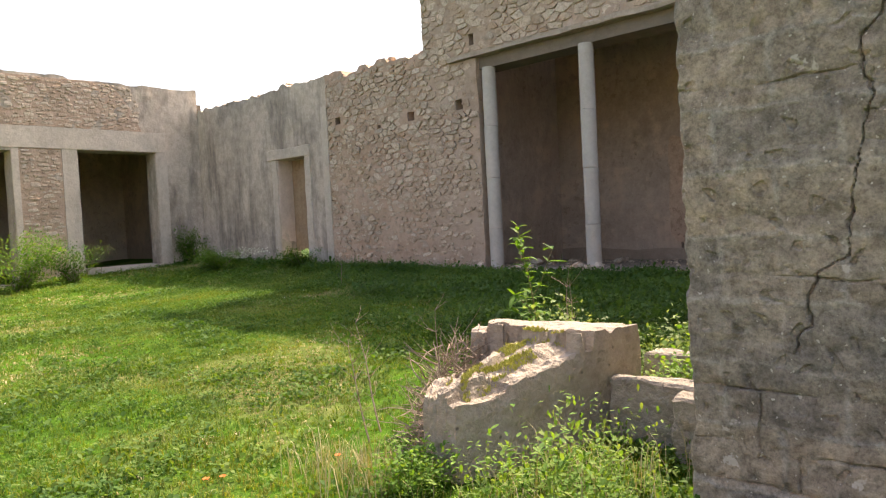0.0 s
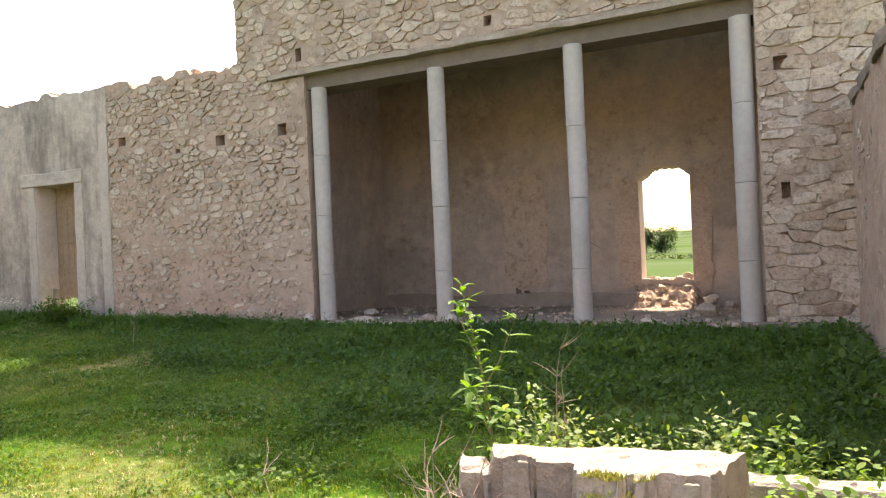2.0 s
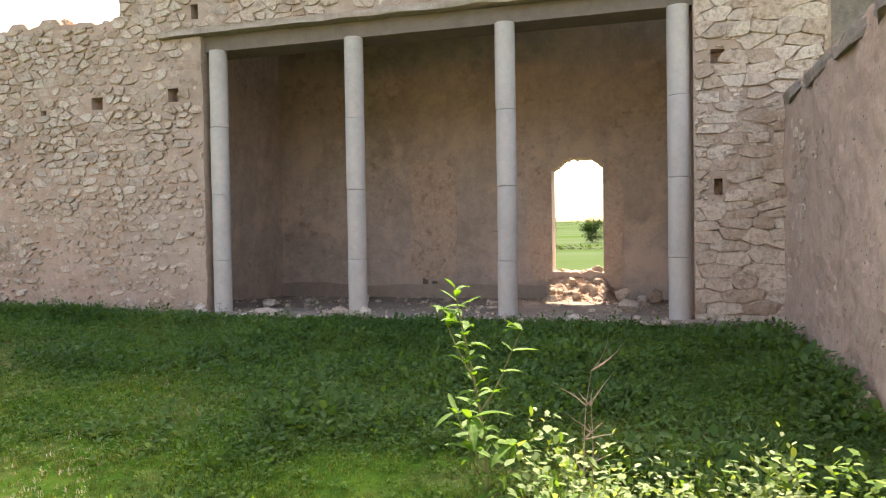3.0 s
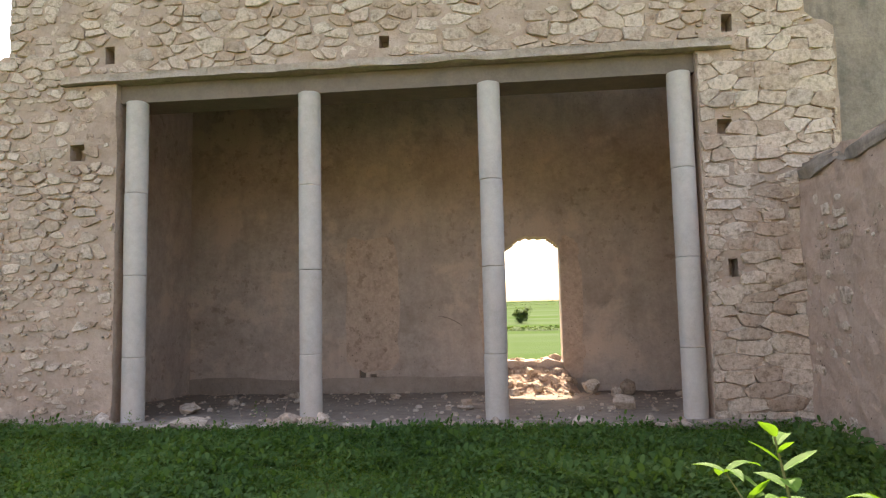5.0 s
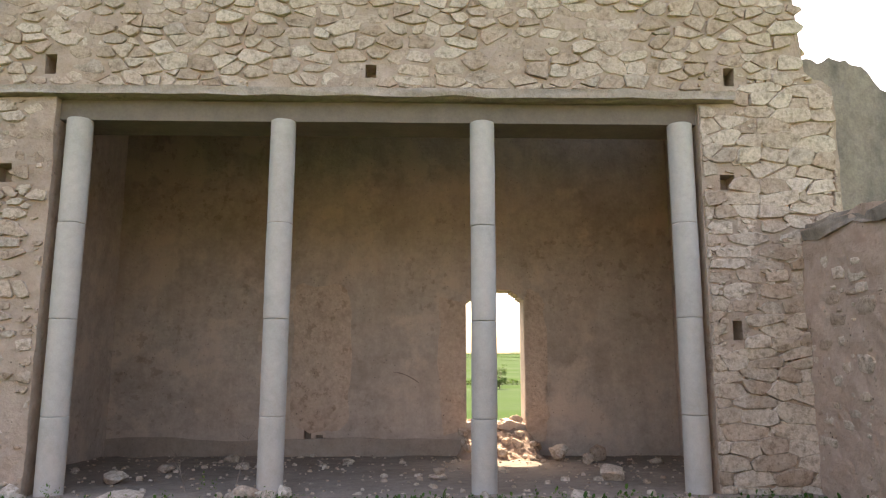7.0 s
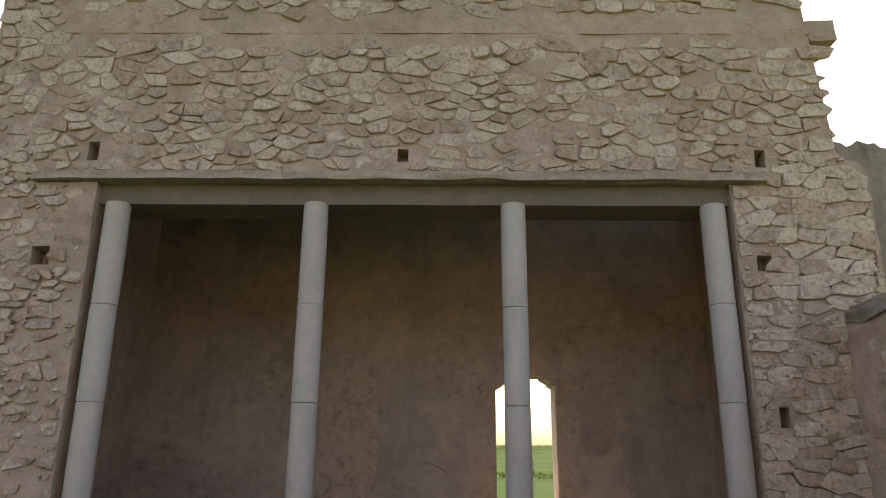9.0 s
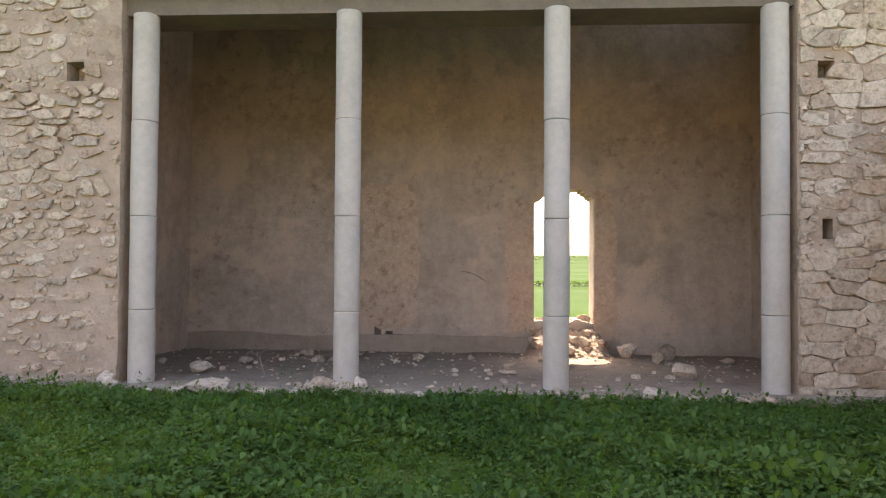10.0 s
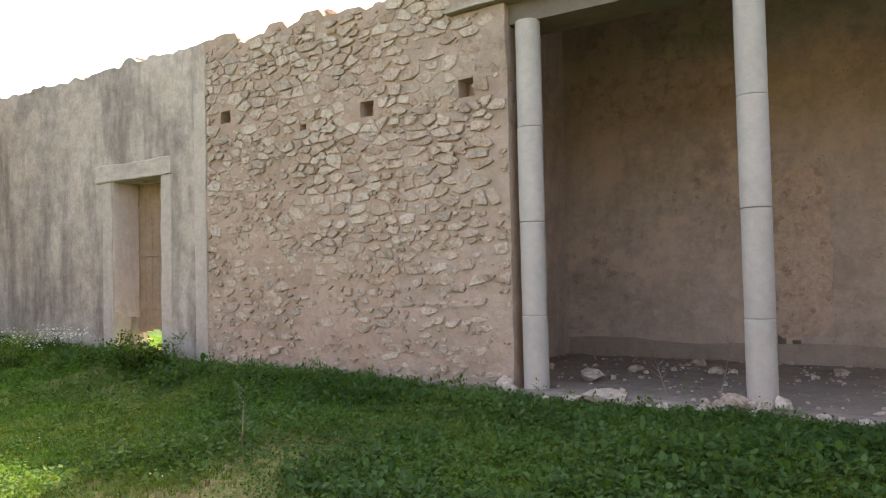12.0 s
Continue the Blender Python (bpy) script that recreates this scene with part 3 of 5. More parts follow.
for cx, js in ((-8.85, [1.167, 2.153, 3.163]), (-6.655, [1.17, 2.158, 3.17]), (-4.48, [1.142, 2.138, 3.152]), (-2.288, [1.178, 2.181, 3.194])):
    column(cx, 11.31, 0.36, js, 4.31)

# ---- broken masonry block ----
def block():
    """Footprint by its four corners (near left, near right, far right, far left); the top is whole behind, broken down in front, hollow on the near left."""
    nl, nr, fr, fl = Vector((-2.60, 3.03)), Vector((-2.40, 3.05)), Vector((-2.06, 4.27)), Vector((-3.12, 4.08))
    nu, nv = 64, 64

    def at(u, v):
        a, b = nl.lerp(nr, u), fl.lerp(fr, u)
        p = a.lerp(b, v)
        return p + Vector((0.02 * wobble(u, v, 1, 5), 0.02 * wobble(u, v, 2, 5)))

    def facets(u, v, f, seed):
        return noise.cell(Vector((u * f + 0.3 * wobble(u, v, seed, 4.0), v * f + 0.3 * wobble(u, v, seed + 3, 4.0), seed))) - 0.5

    def top(u, v):
        j = 0.06 * facets(u, v, 6.0, 2.0) + 0.03 * wobble(u, v, 3, 14.0)
        slab = 0.685 + 0.014 * wobble(u, v, 0, 4) + 0.008 * wobble(u, v, 0, 22) - 0.05 * max(0.0, wobble(u, v, 8, 9.0) - 0.3)
        edge = 0.72 + j
        z = slab
        if v < edge:
            drop = 0.03 + 0.27 * (edge - v) + 0.07 * smooth01(0.7, 0.85, u)
            z = slab - drop + 0.022 * facets(u, v, 4.0, 5.0) + 0.014 * wobble(u, v, 6, 7.0) + 0.010 * wobble(u, v, 6, 24.0)
            z = max(z, 0.42 + 0.02 * wobble(u, v, 1, 12))
        if u < 0.46 + 0.8 * j and 0.26 + j < v < 0.86 + j:
            z = 0.06 + 0.03 * wobble(u, v, 4, 9)
        if u < 0.12 and v > 0.6:
            z -= 0.07 + 0.05 * facets(u, v, 9, 1.0)
        return z
    root = tagged(new("masonry_block"), "broken pale masonry block with mossy crumbling top in the grass", "masonry block")
    bm = bmesh.new()
    tops = [[bm.verts.new((*at(i / nu, j / nv), top(i / nu, j / nv))) for j in range(nv + 1)] for i in range(nu + 1)]
    for i in range(nu):
        for j in range(nv):
            bm.faces.new((tops[i][j], tops[i + 1][j], tops[i + 1][j + 1], tops[i][j + 1]))
    rim = [tops[i][0] for i in range(nu + 1)] + [tops[nu][j] for j in range(1, nv + 1)] + [tops[i][nv] for i in range(nu - 1, -1, -1)] + [tops[0][j] for j in range(nv - 1, 0, -1)]
    prev = rim
    for k in range(1, 9):
        f = k / 8
        ring = []
        for v in rim:
            z = v.co.z * (1 - f) + (-0.1) * f
            c = Vector((v.co.x + 2.65, v.co.y - 3.65)).normalized()
            s = 0.015 * wobble(v.co.x, v.co.y, z, 5) + 0.008 * wobble(v.co.x, v.co.y, z, 16) + 0.01
            ring.append(bm.verts.new((v.co.x + c.x * s, v.co.y + c.y * s, z)))
        for q in range(len(rim)):
            bm.faces.new((prev[q], ring[q], ring[(q + 1) % len(rim)], prev[(q + 1) % len(rim)]))
        prev = ring
    bmesh.ops.recalc_face_normals(bm, faces=bm.faces)
    part("body", bm, BLOCKM, root)
    # moss: a low turf of tiny tufts on the broken slope
    vs, fs = [], []
    for k in range(5200):
        u, v = random.uniform(0.36, 0.80), random.uniform(0.10, 0.72)
        if wobble(u, v, 11, 6.0) + 0.35 * wobble(u, v, 2, 15) < -0.02:
            continue
        p, z = at(u, v), top(u, v)
        h, a = random.uniform(0.008, 0.024), random.uniform(0, 6.28)
        w = random.uniform(0.005, 0.01)
        n = len(vs)
        vs += [(p.x - w * math.cos(a), p.y - w * math.sin(a), z - 0.004), (p.x + w * math.cos(a), p.y + w * math.sin(a), z - 0.004), (p.x + random.uniform(-0.012, 0.012), p.y + random.uniform(-0.012, 0.012), z + h)]
        fs.append((n, n + 1, n + 2))
    ob = pydata("moss", vs, fs, MOSS, root)
    tagged(ob, "yellow-green moss tufts")
    return at, top


block()


def low_wall(x0, x1, y0, y1, z1, label, name="low_wall"):
    bm = roughen(box_bm(x0, x1, y0, y1, -0.1, z1, 0.015), 0.02, 2.5, 9)
    roughen(bm, 0.018, 13.0)
    return tagged(part(name, bm, LOWWALL), label, "low wall")


low_wall(-2.1, -1.2, 3.98, 4.14, 0.43, "low ruined trough wall of pale stone among weeds")
low_wall(-2.25, -1.1, 4.68, 4.86, 0.44, "low ruined trough wall of pale stone among weeds")
low_wall(-1.66, -1.46, 3.84, 3.978, 0.41, "short stub of pale stone masonry beside the pier")

# ---- door in the plastered wall ----
bm = box_bm(DOOR[0] - 0.25, DOOR[0], FRONT - 0.035, FRONT + 0.3, 0.15, 3.195, 0.012)
tagged(part("trim_door_left", roughen(roughen(bm, 0.02, 2.5, 10), 0.012, 11.0), RENDER_PALE), "pale rendered door surround", kind="structure")
bm = box_bm(DOOR[1], DOOR[1] + 0.24, FRONT - 0.035, FRONT + 0.3, 0.15, 3.195, 0.012)
tagged(part("trim_door_right", roughen(roughen(bm, 0.02, 2.5, 10), 0.012, 11.0), RENDER_PALE), "pale rendered door surround", kind="structure")
bm = box_bm(DOOR[0] - 0.43, DOOR[1] + 0.24, FRONT - 0.05, FRONT + 0.3, 3.2, 3.47, 0.012)
tagged(part("trim_door_head", roughen(roughen(bm, 0.02, 2.5, 10), 0.012, 11.0), RENDER_PALE), "pale rendered door surround", kind="structure")
bm = box_bm(-14.13, -13.88, FRONT - 0.025, FRONT + 0.05, 0.2, 4.3, 0.01)
tagged(part("trim_quoin", roughen(bm, 0.008, 3, 4), RENDER_PALE), "pale render strip at the end of the plaster", kind="structure")
bm = box_bm(DOOR[0] - 0.01, DOOR[0] + 0.016, FRONT + 0.0, FRONT + 0.44, 1.02, 3.19)
roughen(bm, 0.012, 4.0, 12)
tagged(part("trim_door_reveal", roughen(bm, 0.012, 14.0), REVEAL), "pink plaster of the door reveal, made pale for the light on it, broken off below", kind="structure")
bm = roughen(box_bm(-1.0, -0.66, FRONT + 0.02, FRONT + 0.5, 6.34, 6.6), 0.03, 4, 3)
tagged(part("trim_band_end", bm, MORTAR_GREY), "broken overhanging end of the mortar band", kind="structure")
door = tagged(new("plank_door"), "weathered brown plank door with its foot rotted away", "door")
door.location = (DOOR[0], FRONT + 0.45, 0.3)
for k in range(7):
    w = (DOOR[1] - DOOR[0]) / 7
    part("plank", box_bm(k * w + 0.003, (k + 1) * w - 0.003, 0.0, 0.035, 0.46 + 0.1 * random.random(), 2.89, 0.005), WOOD, door)
for z in (0.85, 1.7, 2.5):
    part("ledge", box_bm(0.02, DOOR[1] - DOOR[0] - 0.02, -0.02, 0.0, z, z + 0.12, 0.004), WOOD, door)

# ---- portico back wall: walled-up window, darker low band, scratch ----
def ragged_patch(name, u0, u1, z0, z1, y, seed, ragged=0.06, lo=-99.0, hi=99.0):
    """A shallow coat with an uneven outline lying on the back wall."""
    bm = bmesh.new()
    cu, cz, au, az = (u0 + u1) / 2, (z0 + z1) / 2, (u1 - u0) / 2, (z1 - z0) / 2
    rings = []
    for yy in (y, 15.645):
        ring = []
        for k in range(150):
            a = 2 * math.pi * k / 150
            c, s = math.cos(a), math.sin(a)
            u = cu + au * math.copysign(abs(c) ** 0.32, c)
            z = cz + az * math.copysign(abs(s) ** 0.32, s)
            u, z = u + ragged * (wobble(u, z, seed, 3.0) + 0.5 * wobble(u, z, seed + 3, 14.0)), z + ragged * (1.6 * wobble(z, u, seed + 5, 3.0) + 0.5 * wobble(z, u, seed + 7, 14.0))
            ring.append(bm.verts.new((min(hi, max(lo, u)), yy, z)))
        rings.append(ring)
    bm.faces.new(rings[0])
    for k in range(150):
        bm.faces.new((rings[0][k - 1], rings[1][k - 1], rings[1][k], rings[0][k]))
    bmesh.ops.recalc_face_normals(bm, faces=bm.faces[:])
    return part(name, bm, PATCH)


tagged(ragged_patch("wall_patch", -7.28, -6.33, 0.62, 2.98, 15.594, 2), "rough plaster of a walled-up window", kind="structure")
tagged(ragged_patch("wall_patch_jamb", -4.86, -4.40, 0.55, 2.75, 15.59, 6, 0.09, hi=-4.43), "broken plaster beside the window", kind="structure")
tagged(ragged_patch("wall_patch_east", -3.48, -3.10, 0.5, 2.95, 15.592, 9, 0.09, lo=-3.445), "broken plaster beside the window", kind="structure")
# added strip: its colour makes the wall darker towards the floor
tagged(masonry("baseboard_dark_band", facing_south(15.56), -10.19, -4.5, 0.0, lambda u: 0.50 + 0.06 * wobble(u, 5, 1, 1.5), 0.06, LOWBAND, rough=0.02), "low strip added for the darker band along the back wall", kind="structure")
bm = box_bm(-9.7, -1.0, FRONT - 0.012, FRONT + 0.06, 6.40, 6.53)
tagged(part("trim_band", roughen(bm, 0.012, 3.0, 14), MORTAR_GREY), "smooth mortar band across the upper wall", kind="structure")

# ---- west building details ----
def pilaster(name, y0, y1, mat):
    bm = roughen(box_bm(WX - 0.02, WX + 0.03, y0, y1, 0.2, 3.80), 0.01, 2.5, 5)
    tagged(part(name, bm, mat), "pale render strip beside the doorway", kind="structure")


pilaster("trim_west_a", 9.80, 10.12, RENDER_PALE)
pilaster("trim_west_b", 7.25, 7.645, RENDER_PALE)
pilaster("trim_west_c", 6.06, 6.22, RENDER_PALE)
bm = roughen(box_bm(WX - 0.6, WX + 0.12, 7.7, 9.75, 0.3, 0.56), 0.03, 3, 5)
tagged(part("door_step", bm, RENDER_PALE), "pale worn stone threshold", kind="structure")
tagged(masonry("wall_west_bare", facing_east(WX + 0.012), 2.5, 9.42, 4.38, lambda u: 5.66 - 1.2 * max(0.0, u - 8.4) ** 2, 0.03, MORTAR, rough=0.015), "bare stonework where the render has fallen", kind="structure")
tagged(masonry("wall_west_infill", facing_east(WX + 0.012), 6.22, 7.25, 0.3, lambda u: 3.79, 0.03, MORTAR, rough=0.015), "bare stonework between the doorways", kind="structure")

# ---- rubble facing ----
def stone_mesh(k, mat):
    """One irregular facing stone, about 1 x 1, lying in the xz plane, its face towards -y with depth 1."""
    rnd = random.Random(100 + k)
    n = rnd.choice((7, 8, 8, 9))
    ang = sorted(rnd.uniform(-0.22, 0.22) + 2 * math.pi * i / n for i in range(n))
    rad = [0.5 * rnd.uniform(0.80, 1.04) for _ in range(n)]
    sq = [1.0 / max(abs(math.cos(a)), abs(math.sin(a))) ** 0.75 for a in ang]
    verts, faces = [], []
    for s, y in ((1.0, 0.35), (0.96, -0.5), (0.70, -0.86)):
        for a, r, q in zip(ang, rad, sq):
            k_ = s * rnd.uniform(0.93, 1.05)
            verts.append((k_ * r * q * math.cos(a), y * rnd.uniform(0.7, 1.2), k_ * r * q * math.sin(a)))
    verts.append((rnd.uniform(-0.1, 0.1), -1.0, rnd.uniform(-0.1, 0.1)))
    for ring in range(2):
        for i in range(n):
            a, b = ring * n + i, ring * n + (i + 1) % n
            faces.append((a, b, b + n, a + n))
    for i in range(n):
        faces.append((2 * n + i, 2 * n + (i + 1) % n, 3 * n))
    me = bpy.data.meshes.new("stone")
    me.from_pydata(verts, [], faces)
    me.materials.append(mat)
    return me, np.array(verts), faces


VARIANTS = [stone_mesh(k, STONE) for k in range(22)]


def pack(u0, u1, z0, z1, sizes, keep, seed, tries, tight=0.475):
    """Irregular packing: large stones first, smaller ones into the gaps."""
    rnd = random.Random(seed)
    placed, bins = [], {}
    for (wlo, whi, hlo, hhi), n in zip(sizes, tries):
        for _ in range(n):
            u, z = rnd.uniform(u0, u1), rnd.uniform(z0, z1)
            w, h = rnd.uniform(wlo, whi), rnd.uniform(hlo, hhi)
            if not keep(u, z, w, h, rnd):
                continue
            bu, bz = int(u / 0.5), int(z / 0.5)
            ok = True
            for a in (-1, 0, 1):
                for b in (-1, 0, 1):
                    for (pu, pz, pw, ph) in bins.get((bu + a, bz + b), ()):
                        du, dz = abs(u - pu) / (tight * (w + pw)), abs(z - pz) / (tight * (h + ph))
                        if max(du, dz) < 1.0 and du ** 3 + dz ** 3 < 1.0:
                            ok = False
                            break
                    if not ok:
                        break
                if not ok:
                    break
            if ok:
                placed.append((u, z, w, h))
                bins.setdefault((bu, bz), []).append((u, z, w, h))
    return placed


def face_with(wall, to_matrix, stones, nearest, depth, seed, singly=300, fill=0.98):
    """Sets stones into a wall's face: those within the given stretch as pieces of their own, the rest joined."""
    rnd = random.Random(seed)
    order = sorted(stones, key=nearest)
    jv, jf = [], []
    for k, (u, z, w, h) in enumerate(order):
        me, vs, fs = rnd.choice(VARIANTS)
        d = rnd.uniform(*depth) * min(1.0, 0.5 + w / 0.3)
        m = to_matrix(u, z) @ Matrix.Rotation(rnd.uniform(-0.12, 0.12), 4, "Y") @ Matrix.Diagonal((w * fill, d, h * fill, 1))
        if k < singly:
            ob = new("stone", me)
            ob.parent = wall
            ob.matrix_basis = m
        else:
            q = np.c_[vs, np.ones(len(vs))] @ np.array(m).T
            base = len(jv)
            jv += [tuple(v[:3]) for v in q]
            jf += [tuple(base + i for i in f) for f in fs]
    if jv:
        ob = pydata("stone_facing", jv, jf, STONE_JOINED, wall)
        tagged(ob, "irregular pale limestone rubble set in mortar", kind="stuff")


def on_front(u, z):
    return Matrix.Translation((u, FRONT - 0.004, z))


def on_west(u, z):
    return Matrix.Translation((WX + 0.02, u, z)) @ Matrix.Rotation(math.pi / 2, 4, "Z")


def clear_of(holes, u, z, w, h):
    return all(not (a - w * 0.36 < u < b + w * 0.36 and c - h * 0.36 < z < d + h * 0.36) for a, b, c, d in holes)


def keep_rubble(u, z, w, h, rnd):
    if z + h / 2 > top_low(u) - 0.02 or z < 0.4 or not clear_of(PUTLOG_LOW, u, z, w, h):
        return False
    shown = 0.95 if z > 3.2 else 0.88 if z > 1.8 else 0.75 if z > 1.0 else 0.5
    return rnd.random() < shown + 0.4 * wobble(u, z, 2, 0.8)


def keep_front(u, z, w, h, rnd):
    if z + h / 2 > top_high(u) - 0.02 or not clear_of(PUTLOG_HIGH, u, z, w, h):
        return False
    if -9.78 < u < -1.70 and 4.5 - h * 0.4 < z < 4.66 + h * 0.3:
        return False
    if OPEN_L - w * 0.3 < u < OPEN_R + w * 0.2 and z < 4.5:
        return False
    if 6.36 - h / 2 < z < 6.57 + h / 2 and -9.7 < u < -1.0:
        return False
    if u < -9.0 and z < 4.3:
        shown = 0.95 if z > 3.0 else 0.85 if z > 1.5 else 0.5
        if u > -9.34 + 0.1 * wobble(u, z, 3, 2.0):
            shown = 0.3
        return rnd.random() < shown + 0.3 * wobble(u, z, 2, 0.8)
    if u > -2.1 and z < 4.3:
        return True
    return rnd.random() < 0.95

def cell_stones(u0, u1, z0, z1, w, h, seed, unruly=0.36):
    """Rubble laid without gaps: wavering courses of uneven stones, each the ground nearest to its own centre."""
    rnd, k, pts, z = random.Random(seed), w / h, [], z0 - h
    while z < z1 + h:
        hh, u = h * rnd.uniform(0.55, 1.5), u0 - w * rnd.random()
        while u < u1 + w:
            ww = w * rnd.choice((0.4, 0.6, 0.8, 1.0, 1.3, 1.8)) * rnd.uniform(0.8, 1.2)
            pts.append((u + ww / 2, (z + hh / 2 + rnd.uniform(-unruly, unruly) * hh + 0.06 * wobble(u, z, 4, 1.1)) * k, rnd.uniform(0, 0.8 * unruly * w * w)))
            u += ww
        z += hh
    bins, size = {}, 2 * w
    for p in pts:
        bins.setdefault((math.floor(p[0] / size), math.floor(p[1] / size)), []).append(p)
    cells = []
    for p in pts:
        lo_u, hi_u = max(u0, p[0] - 1.5 * w), min(u1, p[0] + 1.5 * w)
        lo_z, hi_z = max(z0 * k, p[1] - 1.5 * w), min(z1 * k, p[1] + 1.5 * w)
        if lo_u >= hi_u or lo_z >= hi_z:
            continue
        poly = [(lo_u, lo_z), (hi_u, lo_z), (hi_u, hi_z), (lo_u, hi_z)]
        bu, bz = math.floor(p[0] / size), math.floor(p[1] / size)
        for q in (q for a in (-1, 0, 1) for b in (-1, 0, 1) for q in bins.get((bu + a, bz + b), ())):
            if q is p or not poly:
                continue
            dx, dz = q[0] - p[0], q[1] - p[1]
            lim = (dx * dx + dz * dz + p[2] - q[2]) / 2
            side = [(x - p[0]) * dx + (y - p[1]) * dz - lim for x, y in poly]
            if max(side) <= 0:
                continue
            out = []
            for n in range(len(poly)):
                a, b, sa, sb = poly[n - 1], poly[n], side[n - 1], side[n]
                if (sa <= 0) != (sb <= 0):
                    t = sa / (sa - sb)
                    out.append((a[0] + t * (b[0] - a[0]), a[1] + t * (b[1] - a[1])))
                if sb <= 0:
                    out.append(b)
            poly = out
        if len(poly) > 2:
            cells.append([(x, y / k) for x, y in poly])
    return cells


def set_stones(wall, cells, keep, style, nearest, seed, singly):
    """Stones in the face of a wall, each cut to its cell, with worn corners, a tilted rough face and its own depth."""
    rnd, made = random.Random(seed), []
    for poly in cells:
        us, zs = [q[0] for q in poly], [q[1] for q in poly]
        w, h = max(us) - min(us), max(zs) - min(zs)
        u, z = sum(us) / len(us), sum(zs) / len(zs)
        if min(w, h) > 0.035 and keep(u, z, w, h, rnd):
            made.append((u, z, w, h, poly))
    made.sort(key=nearest)
    jv, jf = [], []
    for k, (u, z, w, h, poly) in enumerate(made):
        fill, deep = style(u, z, rnd)
        ring = []
        for n in range(len(poly)):
            a, b = poly[n - 1], poly[n]
            for t in (rnd.uniform(0.08, 0.24), rnd.uniform(0.76, 0.92)):
                ring.append(((a[0] + t * (b[0] - a[0]) - u) * fill, (a[1] + t * (b[1] - a[1]) - z) * fill))
        while len(ring) > 10:
            n = min(range(len(ring)), key=lambda m: abs((ring[m][0] - ring[m - 1][0]) * (ring[(m + 1) % len(ring)][1] - ring[m - 1][1]) - (ring[m][1] - ring[m - 1][1]) * (ring[(m + 1) % len(ring)][0] - ring[m - 1][0])))
            ring.pop(n)
        ring = [(x * q, y * q) for x, y in ring for q in (rnd.uniform(0.87, 1.07),)]
        n, tx, tz = len(ring), rnd.uniform(-0.5, 0.5) * deep / w, rnd.uniform(-0.5, 0.7) * deep / h
        turn = Matrix.Rotation(rnd.uniform(-0.16, 0.16), 2)
        vs, fs = [], []
        for scale, y in ((1.0, 0.03), (1.0, -0.7 * deep), (rnd.uniform(0.9, 0.95), -deep)):
            for x, zz in ring:
                q = scale * rnd.uniform(0.96, 1.03)
                p = turn @ Vector((x * q, zz * q))
                vs.append((p.x, y if y > 0 else y * rnd.uniform(0.9, 1.1) - tx * p.x - tz * p.y, p.y))
        vs.append((rnd.uniform(-0.2, 0.2) * w, -deep * rnd.uniform(0.85, 1.15), rnd.uniform(-0.2, 0.2) * h))
        for r in range(2):
            for m in range(n):
                a, b = r * n + m, r * n + (m + 1) % n
                fs.append((a, b, b + n, a + n))
        fs += [(2 * n + m, 2 * n + (m + 1) % n, 3 * n) for m in range(n)]
        at = on_front(u, z)
        if k < singly:
            me = bpy.data.meshes.new("stone")
            me.from_pydata(vs, [], fs)
            me.materials.append(STONE)
            ob = new("stone", me)
            ob.parent = wall
            ob.matrix_basis = at
        else:
            base = len(jv)
            jv += [tuple(at @ Vector(v)) for v in vs]
            jf += [tuple(base + m for m in f) for f in fs]
    if jv:
        tagged(pydata("stone_facing", jv, jf, STONE_JOINED, wall), "irregular pale limestone rubble set in mortar", kind="stuff")


def style_mortared(u, z, rnd):
    """Stones half drowned in mortar: less of them shows lower down."""
    open_ = smooth01(0.6, 3.4, z + 0.9 * wobble(u, z, 7, 0.9))
    return rnd.uniform(0.45, 0.82) + 0.15 * open_, rnd.uniform(0.008, 0.024) + 0.006 * open_


def style_upper(u, z, rnd):
    return rnd.uniform(0.74, 1.04), rnd.uniform(0.008, 0.032)


def style_jamb(u, z, rnd):
    """Mortar-smeared at mid height, open dark joints above and below."""
    smear = smooth01(0.15, 0.4, wobble(u, z, 21, 0.9) + 0.4 * (2.2 < z < 3.3) - 0.1)
    return rnd.uniform(0.97, 1.1) - 0.14 * smear, rnd.uniform(0.018, 0.045) - 0.014 * smear


FIELD = cell_stones(-13.86, OPEN_L, 0.35, 5.2, 0.235, 0.12, 5)
set_stones(wall_rubble, FIELD, lambda u, z, w, h, r: u < TALL_L and keep_rubble(u, z, w, h, r), style_mortared, lambda q: -q[0], 6, 300)
set_stones(wall_portico, cell_stones(OPEN_R + 0.01, -0.64, 0.4, 5.0, 0.36, 0.135, 8, 0.16), lambda u, z, w, h, r: z < 4.8 and keep_front(u, z, w, h, r), style_jamb, lambda q: q[1], 13, 170)
set_stones(wall_portico, FIELD, lambda u, z, w, h, r: u >= TALL_L and z < 4.95 and keep_front(u, z, w, h, r), style_mortared, lambda q: -q[0], 14, 130)


def style_chip(u, z, rnd):
    return rnd.uniform(0.5, 0.9), rnd.uniform(0.006, 0.022)


def keep_chip(u, z, w, h, rnd):
    return rnd.random() < 0.42 and (keep_rubble if u < TALL_L else keep_front)(u, z, w, h, rnd)


